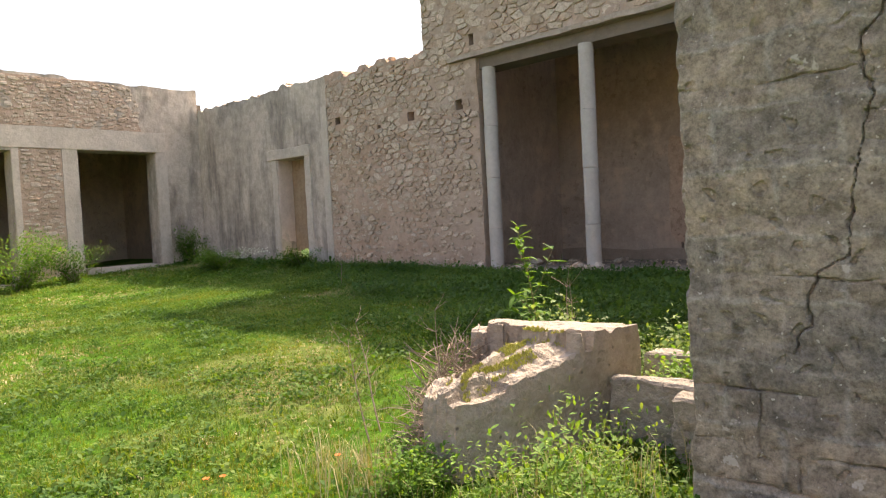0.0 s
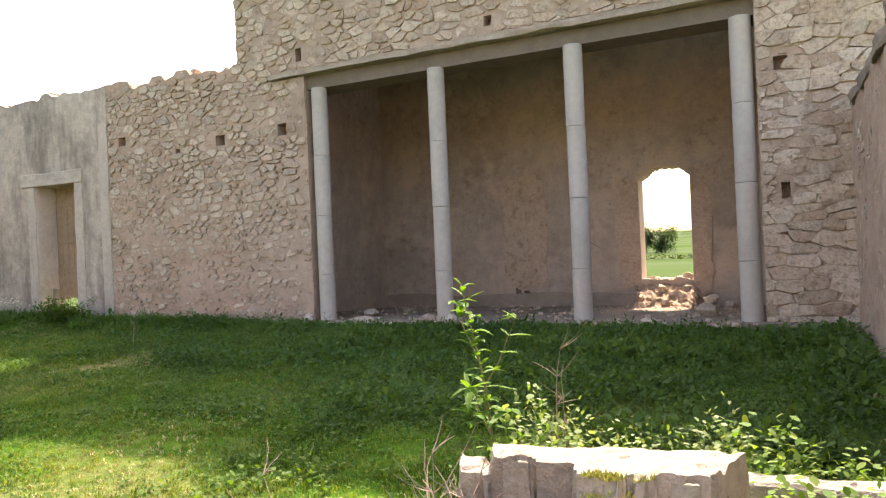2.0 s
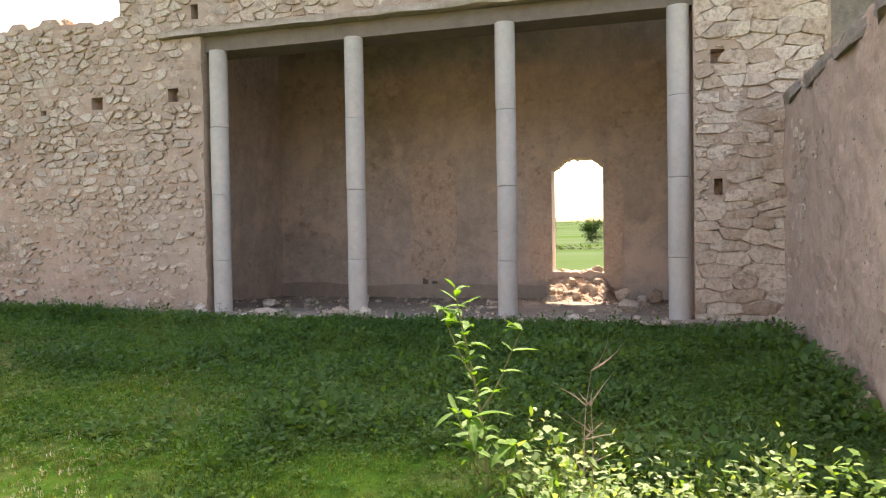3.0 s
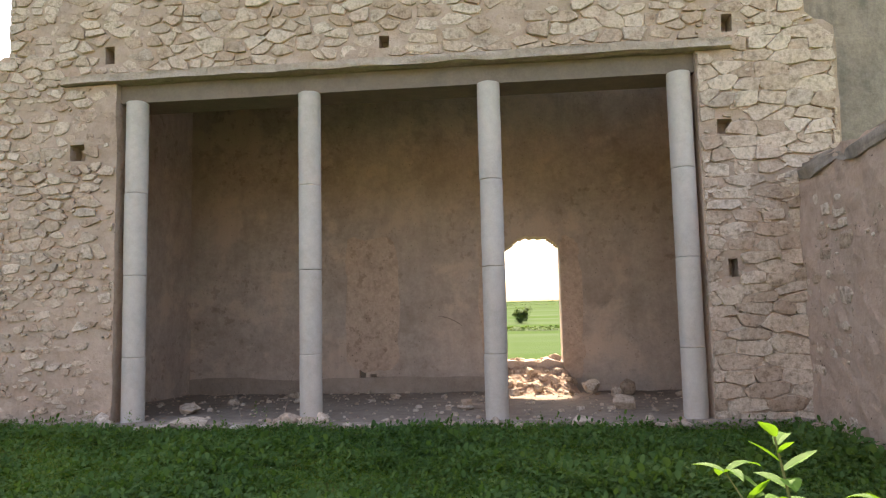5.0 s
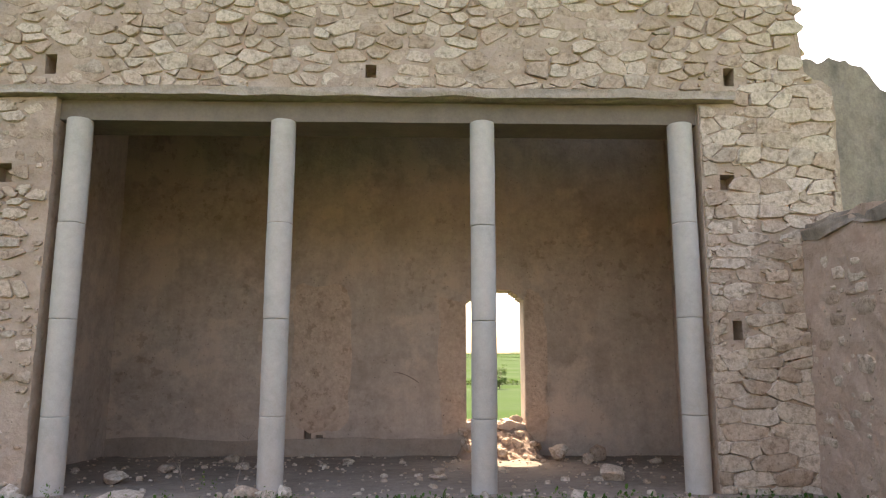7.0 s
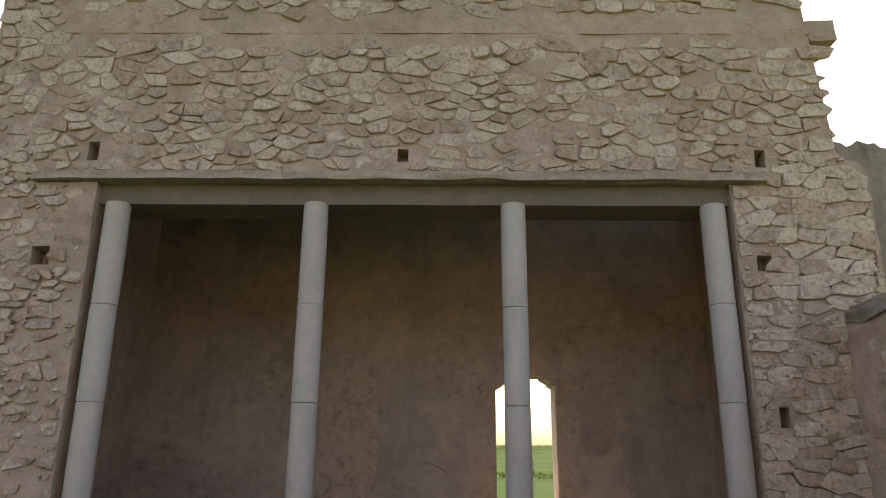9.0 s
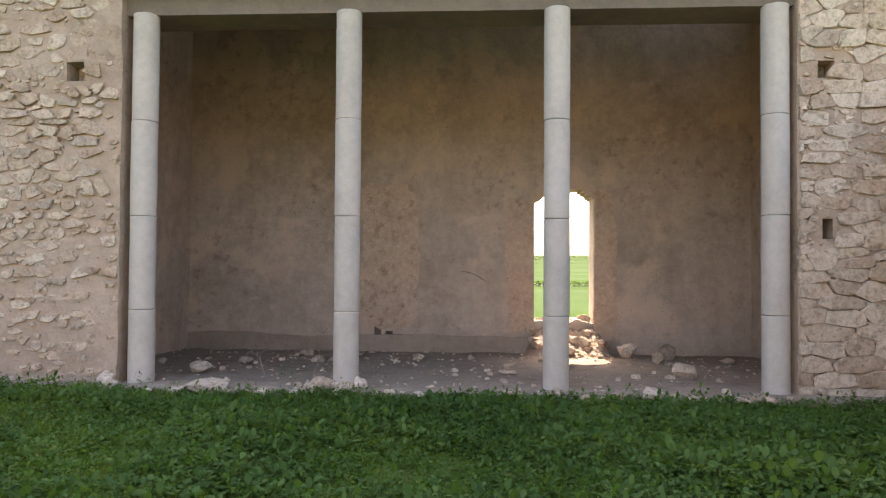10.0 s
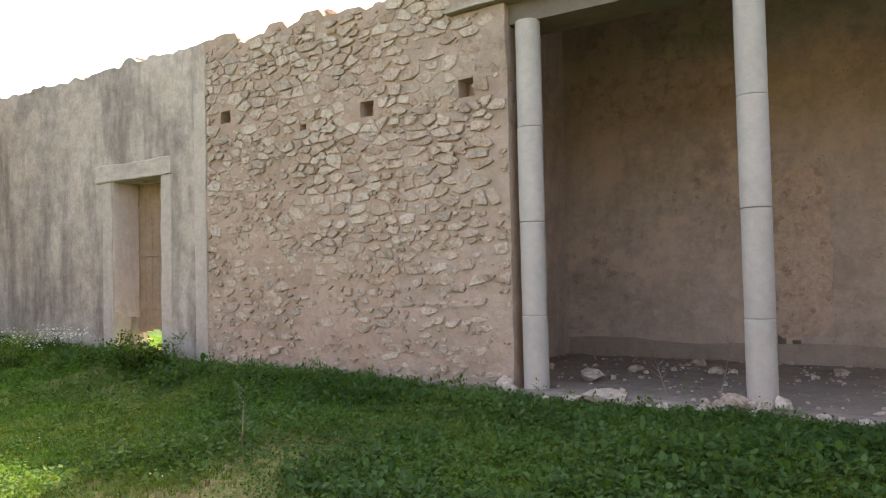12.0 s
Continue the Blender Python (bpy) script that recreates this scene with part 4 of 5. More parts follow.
set_stones(wall_rubble, cell_stones(-13.86, TALL_L, 0.35, 5.1, 0.10, 0.05, 25), keep_chip, style_chip, lambda q: -q[0], 26, 0)
set_stones(wall_portico, cell_stones(TALL_L, OPEN_L, 0.35, 4.66, 0.10, 0.055, 27), keep_chip, style_chip, lambda q: -q[0], 28, 0)
set_stones(wall_portico, cell_stones(OPEN_R + 0.01, -0.64, 0.4, 5.0, 0.10, 0.05, 29), keep_chip, style_chip, lambda q: -q[0], 30, 0)
set_stones(wall_portico, cell_stones(TALL_L, -0.64, 4.66, 7.6, 0.27, 0.14, 9), lambda u, z, w, h, r: (OPEN_L < u < OPEN_R or z > 4.82) and keep_front(u, z, w, h, r), style_upper, lambda q: q[1], 10, 0)


def keep_west(u, z, w, h, rnd):
    if z > 4.42:
        return z < 5.62 and u < 9.35 - 0.5 * (z - 4.9) ** 2 and rnd.random() < 0.8
    return 6.24 < u - w / 2 and u + w / 2 < 7.23 and z < 3.75 and rnd.random() < 0.8


st = pack(4.6, 9.4, 0.7, 5.65, [(0.2, 0.34, 0.09, 0.14), (0.12, 0.24, 0.06, 0.1), (0.07, 0.13, 0.04, 0.07)], keep_west, 11, (500, 4500, 5000), 0.46)
face_with(wall_west_house, on_west, st, lambda s: -s[0], (0.006, 0.02), 12)


def on_east(u, z):
    return Matrix.Translation((-1.1 + 0.012, u, z)) @ Matrix.Rotation(-math.pi / 2, 4, "Z")


st = pack(6.0, 11.1, 0.35, 2.7, [(0.2, 0.36, 0.12, 0.2), (0.12, 0.22, 0.07, 0.13), (0.04, 0.09, 0.03, 0.06)],
          lambda u, z, w, h, r: r.random() < (0.75 * smooth01(10.0, 10.6, u + 0.3 * wobble(u, z, 1, 2.0)) + (0.12 if w < 0.1 else 0.02)), 15, (300, 700, 900))
face_with(wall_east, on_east, st, lambda s: -s[0], (0.007, 0.025), 16)

# ---- loose stones ----
def rock_mesh(k):
    rnd = random.Random(300 + k)
    bm = bmesh.new()
    bmesh.ops.create_icosphere(bm, subdivisions=2, radius=0.5)
    off = Vector((rnd.uniform(0, 50), rnd.uniform(0, 50), 0))
    for v in bm.verts:
        d = max(abs(v.co.x), abs(v.co.y), abs(v.co.z))
        v.co = v.co.lerp(v.co * (0.40 / d), 0.8)
        v.co *= 1.1 + 0.4 * noise.noise(v.co * 2.2 + off) + 0.12 * noise.noise(v.co * 6 + off)
    for _ in range(9):
        way = Vector((rnd.gauss(0, 1), rnd.gauss(0, 1), rnd.gauss(0, 1))).normalized()
        reach = rnd.uniform(0.26, 0.40)
        for v in bm.verts:
            over = v.co.dot(way) - reach
            if over > 0:
                v.co -= way * over * 0.92
    me = bpy.data.meshes.new("rubble_stone")
    bm.to_mesh(me)
    bm.free()
    me.materials.append(STONE)
    return me


ROCKS = [rock_mesh(k) for k in range(14)]
rrnd = random.Random(21)


def rock(x, y, z, w, d, h, label="loose pale limestone rubble on the portico floor", group="loose rubble"):
    ob = new("rubble_stone", rrnd.choice(ROCKS))
    ob.matrix_basis = Matrix.Translation((x, y, z + 0.36 * h)) @ Matrix.Rotation(rrnd.uniform(0, 6.28), 4, "Z") @ Matrix.Diagonal((w, d, h, 1))
    return tagged(ob, label, "stone", group)


for x, y, w, d, h in ((-2.9, 12.3, 0.34, 0.28, 0.24), (-4.95, 12.5, 0.26, 0.2, 0.08), (-3.1, 14.75, 0.34, 0.28, 0.28), (-2.55, 14.6, 0.26, 0.22, 0.3), (-2.75, 14.3, 0.22, 0.2, 0.18),
                      (-8.6, 12.25, 0.36, 0.28, 0.16), (-8.4, 13.3, 0.26, 0.22, 0.14), (-7.5, 13.6, 0.22, 0.2, 0.12), (-6.2, 14.4, 0.24, 0.2, 0.1), (-1.8, 14.2, 0.24, 0.2, 0.12), (-7.9, 14.6, 0.3, 0.2, 0.14)):
    rock(x, y, floor_z(x, y), w, d, h)
rock(-4.93, 12.52, floor_z(-4.93, 12.5) + 0.06, 0.2, 0.17, 0.09)
for x, w in ((-8.02, 0.5), (-7.72, 0.26), (-7.45, 0.2), (-8.35, 0.3), (-3.55, 0.42), (-3.15, 0.26), (-2.75, 0.22), (-2.6, 0.28), (-5.85, 0.14), (-6.15, 0.16), (-5.3, 0.12), (-7.1, 0.22), (-3.9, 0.18)):
    y = 11.0 + rrnd.uniform(-0.05, 0.1)
    rock(x, y, 0.33, w, w * 0.65, max(0.10, w * 0.36), "pale stone along the broken edge of the portico floor", "floor edge stones")
for k in range(60):
    x, w = rrnd.uniform(-8.7, -2.2), rrnd.uniform(0.05, 0.15)
    rock(x, rrnd.uniform(10.9, 11.3), 0.36, w, w * 0.75, w * 0.55, "small pale stone along the broken edge of the portico floor", "floor edge stones")
# footing stones at the columns
for x, y, w, d, h in ((-9.12, 11.12, 0.24, 0.2, 0.24), (-9.0, 11.05, 0.16, 0.14, 0.16), (-6.85, 11.14, 0.34, 0.26, 0.24), (-6.64, 11.1, 0.28, 0.2, 0.2), (-6.46, 11.16, 0.18, 0.2, 0.22), (-6.98, 11.05, 0.2, 0.16, 0.18), (-4.5, 11.1, 0.16, 0.12, 0.16)):
    rock(x, y, 0.34, w, d, h, "broken footing stone at the foot of a column", "column footing stones")
# heap under the window, in the sun
bm = bmesh.new()
hn, hm = 40, 26
hv = []
for i in range(hn + 1):
    row = []
    for j in range(hm + 1):
        x, d = -4.62 + 1.45 * i / hn, 1.05 * j / hm
        edge_ = smooth01(0, 0.18, i / hn) * smooth01(0, 0.18, 1 - i / hn)
        h = 0.46 * edge_ * max(0.0, 1 - d / 0.8) ** 1.2 + 0.07 * edge_ * wobble(x, d, 3, 7.0) * (1 - d / 1.05) + 0.03 * wobble(x, d, 6, 19.0) * edge_
        row.append(bm.verts.new((x, 15.66 - d, floor_z(x, 15.66 - d) - 0.02 + max(0.0, h))))
    hv.append(row)
for i in range(hn):
    for j in range(hm):
        bm.faces.new((hv[i][j], hv[i][j + 1], hv[i + 1][j + 1], hv[i + 1][j]))
bmesh.ops.recalc_face_normals(bm, faces=bm.faces)
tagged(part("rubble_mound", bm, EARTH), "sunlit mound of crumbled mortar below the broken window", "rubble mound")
for k in range(130):
    t = rrnd.random()
    y = 15.58 - 0.95 * t * rrnd.random()
    x = rrnd.uniform(-4.5, -3.35) + 0.1 * (15.58 - y)
    hgt = max(0.0, 0.42 * (1 - (15.58 - y) / 0.8)) * rrnd.uniform(0.4, 1.0)
    w = 0.05 + 0.2 * rrnd.random() ** 2
    rock(x, y, floor_z(x, y) + hgt * 0.8, w, w * 0.8, w * 0.65, "sunlit rubble fallen below the broken window", "window rubble heap")
for k in range(18):
    w = rrnd.uniform(0.1, 0.26)
    rock(rrnd.uniform(-4.35, -3.5), rrnd.uniform(15.65, 16.05), 0.55 + rrnd.uniform(0, 0.18), w, w * 0.8, w * 0.7, "sunlit rubble lying on the window sill", "window rubble heap")
# scatter of small debris
vs, fs = [], []
for k in range(750):
    x, y = rrnd.uniform(-10.8, -1.2), 11.15 + 4.4 * rrnd.random() ** (0.6 if k % 2 else 1.6)
    w = rrnd.uniform(0.008, 0.04) * (2.2 if rrnd.random() < 0.15 else 1)
    me = rrnd.choice(VARIANTS)
    b = len(vs)
    a = rrnd.uniform(0, 6.28)
    for v in me[1]:
        px, py = v[0] * w * 1.3, v[2] * w
        vs.append((x + px * math.cos(a) - py * math.sin(a), y + px * math.sin(a) + py * math.cos(a), floor_z(x, y) + 0.01 - v[1] * w * 0.45))
    fs += [tuple(b + i for i in f) for f in me[2]]
tagged(pydata("debris", vs, fs, STONE_JOINED), "scattered chips of stone and mortar on the portico floor", "debris", kind="stuff")
# along the east wall
for k in range(16):
    y = rrnd.uniform(6.4, 11.0)
    w = rrnd.uniform(0.1, 0.27)
    rock(-1.2 - rrnd.uniform(0, 0.22), y, ground_z(-1.3, y) - 0.03, w, w * 0.8, w * 0.6, "fallen stone at the foot of the boundary wall", "boundary wall stones")
# stones still lying on the ruined wall tops
for k in range(34):
    u = rrnd.uniform(-20, -10.1)
    w = rrnd.uniform(0.16, 0.36)
    rock(u, FRONT + rrnd.uniform(0.12, 0.4), top_low(u) - 0.05, w, w * 0.8, w * 0.5, "loose stone lying on the crumbling wall top", "wall top stones")
# ragged ends of the tall wall
for k in range(20):
    z = 4.85 + 2.7 * k / 20
    w = rrnd.uniform(0.14, 0.32)
    rock(TALL_L + 0.02 + rrnd.uniform(-0.07, 0.06), FRONT + rrnd.uniform(0.08, 0.5), z, w, w * 0.9, 0.17, "stone in the ragged broken end of the tall wall", "wall end stones")
for k in range(12):
    z = 4.9 + 1.4 * k / 12
    w = rrnd.uniform(0.16, 0.34)
    rock(-0.97 + rrnd.uniform(-0.07, 0.08), FRONT + rrnd.uniform(0.08, 0.5), z, w, w * 0.9, 0.16, "stone in the ragged broken end of the tall wall", "wall end stones")

# ---- vegetation ----
rng = np.random.default_rng(4)


def blade_tuft(n, h, w, lean, seed):
    """A tuft of bent, tapering blades."""
    r = np.random.default_rng(seed)
    vs, fs = [], []
    for _ in range(n):
        a, l = r.uniform(0, 6.28), r.uniform(0.5, 1.0) * h
        ox, oy = r.normal(0, 0.35 * h, 2)
        dx, dy = math.cos(a), math.sin(a)
        k = r.uniform(0.2, 1.0) * lean
        b = len(vs)
        px, py = -dy * w / 2, dx * w / 2
        vs += [(ox - px, oy - py, -0.01), (ox + px, oy + py, -0.01),
               (ox + dx * k * l * 0.35 - px * 0.8, oy + dy * k * l * 0.35 - py * 0.8, l * 0.6), (ox + dx * k * l * 0.35 + px * 0.8, oy + dy * k * l * 0.35 + py * 0.8, l * 0.6),
               (ox + dx * k * l, oy + dy * k * l, l * (1.0 - 0.3 * k))]
        fs += [(b, b + 1, b + 3), (b, b + 3, b + 2), (b + 2, b + 3, b + 4)]
    return np.array(vs), np.array(fs)


def leaf_poly(c, a, size, tilt, long=1.0):
    """A rounded leaf as a fan of five triangles, folded a little along its middle."""
    pts = [(0, 0, 0), (0.45, 0.42 / long, 0.06), (0.85, 0.34 / long, 0.05), (1.05, 0, 0), (0.85, -0.34 / long, 0.05), (0.45, -0.42 / long, 0.06)]
    ca, sa, ct, s_t = math.cos(a), math.sin(a), math.cos(tilt), math.sin(tilt)
    out = []
    for x, y, z in pts:
        x, y, z = x * size, y * size, z * size
        x, z = x * ct - z * s_t, x * s_t + z * ct
        out.append((c[0] + x * ca - y * sa, c[1] + x * sa + y * ca, c[2] + z))
    return out, [(0, 1, 2), (0, 2, 3), (0, 3, 4), (0, 4, 5)]


def leaf_clump(n, spread_r, h, size, seed, long=1.0, up=0.3):
    r = np.random.default_rng(seed)
    vs, fs = [], []
    for _ in range(n):
        a, d = r.uniform(0, 6.28), spread_r * math.sqrt(r.uniform(0, 1))
        c = (d * math.cos(a), d * math.sin(a), h * r.uniform(0.25, 1.0) * (1 - 0.4 * d / spread_r))
        p, f = leaf_poly(c, a + r.normal(0, 0.7), size * r.uniform(0.55, 1.2), r.normal(up, 0.55), long)
        b = len(vs)
        vs += p
        fs += [tuple(b + i for i in t) for t in f]
    return np.array(vs), np.array(fs)


def scatter(name, templates, points, scales, material, label, category=""):
    """One mesh of many small plants, each a turned and scaled template standing on the ground."""
    allv, allf, base = [], [], 0
    pick = rng.integers(0, len(templates), len(points))
    turn = rng.uniform(0, 6.28, len(points))
    for (x, y, z), s, k, a in zip(points, scales, pick, turn):
        s = s * (0.95 + 0.55 * wobble(x, y, 31, 1.1))
        vs, fs = templates[k]
        ca, sa = math.cos(a), math.sin(a)
        q = np.empty_like(vs)
        q[:, 0] = x + s * (vs[:, 0] * ca - vs[:, 1] * sa)
        q[:, 1] = y + s * (vs[:, 0] * sa + vs[:, 1] * ca)
        q[:, 2] = z + s * vs[:, 2]
        allv.append(q)
        allf.append(fs + base)
        base += len(vs)
    v, f = np.concatenate(allv).astype(np.float32), np.concatenate(allf).astype(np.int32)
    me = bpy.data.meshes.new(name)
    me.vertices.add(len(v))
    me.vertices.foreach_set("co", v.ravel())
    me.loops.add(f.size)
    me.loops.foreach_set("vertex_index", f.ravel())
    me.polygons.add(len(f))
    me.polygons.foreach_set("loop_start", np.arange(0, f.size, 3, dtype=np.int32))
    me.update(calc_edges=True)
    me.materials.append(material)
    return tagged(new(name, me), label, category, kind="stuff")


WALK = [(-0.04, 0.55), (-1.46, 1.2), (-2.8, 2.05), (-4.2, 3.15), (-5.2, 4.0), (-5.7, 4.5)]


def blocked(x, y):
    if -3.05 < x < -2.1 and 3.2 < y < 4.2:
        return True
    if y > 3.3 and x > -1.25:
        return True
    return -2.2 < x < -1.2 and (3.98 < y < 4.14 or 4.68 < y < 4.86)


def yard_points(n, keep, reach=5.0, fall=1.5, x0=-20.2, x1=-0.2, y0=-0.6, y1=11.12):
    """Points over the yard, thinning out away from the footpath; returns points and a growth factor."""
    pts, sc = [], []
    while len(pts) < n:
        xs, ys, rs = rng.uniform(x0, x1, 4000), rng.uniform(y0, y1, 4000), rng.uniform(0, 1, 4000)
        for x, y, r in zip(xs, ys, rs):
            d = min(math.hypot(x - a, y - b) for a, b in WALK)
            p = min(1.0, (reach / max(d, 0.1)) ** fall)
            if r > p or blocked(x, y):
                continue
            k = keep(x, y)
            if k <= 0 or rng.uniform() > k:
                continue
            pts.append((x, y, ground_z(x, y)))
            sc.append(rng.uniform(0.65, 1.35) * min(1.5, max(1.0, (d / reach)) ** 0.4))
            if len(pts) >= n:
                break
    return pts, sc


def lush(x, y):
    """0 in the short trodden grass, 1 among the tall weeds near the portico and the east wall."""
    v = smooth01(4.6, 8.5, y + 0.35 * (x + 6) + 1.2 * wobble(x, y, 2, 0.6))
    return v


def bare(x, y):
    return max(0.0, wobble(x, y, 7, 0.45) + 0.5 * wobble(x, y, 3, 1.4))


TUFTS = [blade_tuft(6, 0.05, 0.0055, 1.4, k) for k in range(6)]
CLUMPS = [leaf_clump(8, 0.06, 0.055 + 0.012 * (k % 3), 0.016 + 0.004 * k, 20 + k, 1.0 + 0.2 * (k % 2), 0.35) for k in range(6)]
BROAD = [leaf_clump(12, 0.11, 0.11 + 0.035 * (k % 3), 0.026 + 0.006 * k, 40 + k, 1.0 + 0.15 * (k % 3), 0.25) for k in range(6)]
SPIKES = [leaf_clump(16, 0.035, 0.26, 0.045, 60 + k, 2.2, 0.5) for k in range(4)]

p, s = yard_points(58000, lambda x, y: (1 - 0.75 * min(1, 1.6 * bare(x, y))) * (1 - 0.25 * lush(x, y)))
scatter("grass", TUFTS, p, s, GRASS, "short green courtyard grass with straw-coloured patches", "grass")
p, s = yard_points(33000, lambda x, y: 0.25 + 0.65 * lush(x, y) + 1.6 * max(0, wobble(x, y, 12, 0.9) + 0.5 * wobble(x, y, 14, 2.6)) - 0.5 * bare(x, y))
scatter("clover", CLUMPS, p, s, CLOVER, "low broad-leaved weeds and clover in the grass", "weeds")
p, s = yard_points(9500, lambda x, y: smooth01(0.35, 1.0, lush(x, y)) * (0.35 + 0.65 * smooth01(-0.2, 0.3, wobble(x, y, 5, 0.8))) * (1.0 if x > -5.5 else 0.6 if x > -9 else 0.35), fall=1.0)
scatter("mallow", BROAD, p, [q * (0.9 if w[1] < 10.4 else 0.6) for q, w in zip(s, p)], MALLOW, "knee-low mallow and nettle leaves in the shade", "weeds")
p, s = yard_points(2600, lambda x, y: (0.12 + 0.6 * lush(x, y)) * (y < 10.7), fall=0.8)
scatter("tall_weeds", SPIKES, p, [q * 0.6 for q in s], CLOVER, "taller upright weeds among the grass", "weeds")
p, s = yard_points(3200, lambda x, y: min(1, 2.0 * bare(x, y)) * (1 - lush(x, y)))
scatter("dry_grass", [blade_tuft(6, 0.034, 0.005, 1.8, 90 + k) for k in range(4)], p, s, STRAW, "dry straw-coloured grass in worn patches", "grass")


# weeds round the block and in the trough
def ring_points(n, boxes):
    pts = []
    while len(pts) < n:
        x0, x1, y0, y1 = boxes[rng.integers(0, len(boxes))]
        x, y = rng.uniform(x0, x1), rng.uniform(y0, y1)
        if not blocked(x, y):
            pts.append((x, y, ground_z(x, y)))
    return pts


trough = [(-2.1, -1.2, 4.16, 4.66), (-2.3, -1.2, 4.9, 5.35), (-3.3, -2.2, 4.3, 4.95), (-2.1, -1.5, 2.75, 3.5), (-2.6, -2.35, 2.65, 2.95)]
pts = ring_points(270, trough)
scatter("bright_weeds", [leaf_clump(40, 0.075, 0.26, 0.014 + 0.003 * k, 70 + k, 1.5, 0.35) for k in range(5)], pts, rng.uniform(0.6, 1.5, len(pts)), BRIGHT, "sunlit fresh green weeds crowding round the block", "weeds")
pts = ring_points(260, [(-2.05, -1.25, 4.2, 4.65), (-3.3, -2.2, 4.4, 5.3), (-3.1, -2.2, 4.5, 5.3), (-2.2, -1.6, 2.75, 3.7)])
scatter("thin_weeds", [leaf_clump(16, 0.06, 0.42, 0.036, 80 + k, 1.8, 0.5) for k in range(4)], pts, rng.uniform(0.7, 1.35, len(pts)), BRIGHT, "thin upright sunlit weeds beside the block", "weeds")


pts = ring_points(110, [(-3.15, -2.15, 4.45, 5.25), (-2.9, -2.2, 4.4, 4.9)])
scatter("pale_weeds", [leaf_clump(30, 0.11, 0.62, 0.028 + 0.004 * k, 140 + k, 1.2, 0.3) for k in range(4)], pts, rng.uniform(0.7, 1.15, len(pts)), PALE, "pale green sunlit weeds standing behind the block", "weeds")
pts = ring_points(70, [(-2.05, -1.3, 4.2, 4.62), (-2.05, -1.3, 4.2, 4.62), (-2.2, -1.25, 4.9, 5.2)])
scatter("trough_weeds", [leaf_clump(24, 0.10, 0.62, 0.05, 150 + k, 1.15, 0.3) for k in range(4)], pts, rng.uniform(0.7, 1.1, len(pts)), BRIGHT, "broad yellow-green leaves growing in the ruined trough", "weeds")
pts, sc_ = yard_points(90, lambda x, y: 0.4 + lush(x, y) * (x < -6))
scatter("daisies", [leaf_clump(3, 0.05, 0.12, 0.014, 160 + k, 1.0, 0.1) for k in range(3)], pts, [1.0] * len(pts), PETAL, "tiny white flowers dotted over the grass", "flowers")
pts = [(x, y, ground_z(x, y) + 0.18) for x, y in zip(rng.uniform(-17.6, -15.9, 140), rng.uniform(9.9, 10.9, 140))]
scatter("wall_flowers", [leaf_clump(5, 0.09, 0.3, 0.028, 170 + k, 1.0, 0.1) for k in range(3)], pts, rng.uniform(0.6, 1.3, len(pts)), PETAL, "white flowering weeds below the plastered wall", "flowers")
pts = ring_points(150, [(-2.3, -1.5, 2.7, 3.6), (-3.3, -2.5, 2.6, 3.0), (-2.1, -1.2, 4.2, 4.6)])
scatter("dry_stems", [blade_tuft(7, 0.30, 0.004, 0.7, 120 + k) for k in range(4)], pts, rng.uniform(0.6, 1.3, len(pts)), STRAW, "dry pale stems among the weeds by the block", "dry grass")
pts = [(-8.72, 11.0, 0.36), (-8.62, 11.05, 0.36), (-7.3, 11.25, 0.4), (-7.2, 11.3, 0.4), (-9.6, 11.1, 0.32), (-9.7, 11.1, 0.32), (-10.3, 11.1, 0.32), (-11.4, 11.1, 0.32), (-12.6, 11.08, 0.32), (-12.2, 11.1, 0.32)]
scatter("wall_foot_weeds", SPIKES, pts, [1.3, 1.0, 1.2, 0.9, 0.9, 0.7, 0.7, 0.8, 0.7, 0.6], CLOVER, "upright weeds growing at the foot of the wall and columns", "weeds")


pts = []
for _ in range(1500):
    x = rng.uniform(-20.0, -1.3)
    if x < -9.0 or rng.uniform() < 0.25:
        pts.append((x, rng.uniform(10.55, 11.1), ground_z(x, 11.0)))
scatter("wall_base_grass", SPIKES + TUFTS + BROAD, pts, [rng.uniform(0.35, 1.0) * (0.9 + 0.9 * max(-0.5, wobble(q[0], 1, 1, 0.9))) for q in pts], CLOVER, "tufts of grass and weeds along the wall foot", "grass")


def tube(bm, pts, radii, n=5):
    """A tapering branch along a line of points."""
    rings = []
    for k, (p, r) in enumerate(zip(pts, radii)):
        d = (Vector(pts[min(k + 1, len(pts) - 1)]) - Vector(pts[max(k - 1, 0)])).normalized()
        a = d.orthogonal().normalized()
        b = d.cross(a)
        rings.append([bm.verts.new(Vector(p) + r * (math.cos(6.2832 * i / n) * a + math.sin(6.2832 * i / n) * b)) for i in range(n)])
    for r0, r1 in zip(rings, rings[1:]):
        for i in range(n):
            bm.faces.new((r0[i], r0[(i + 1) % n], r1[(i + 1) % n], r1[i]))
    bm.faces.new(rings[-1])
    return bm


def wander(start, way, length, steps, bend, rnd):
    pts, p, d = [tuple(start)], Vector(start), Vector(way).normalized()
    for _ in range(steps):
        d = (d + bend * Vector((rnd.uniform(-1, 1), rnd.uniform(-1, 1), rnd.uniform(-0.6, 0.8)))).normalized()
        p = p + d * (length / steps)
        pts.append(tuple(p))
    return pts


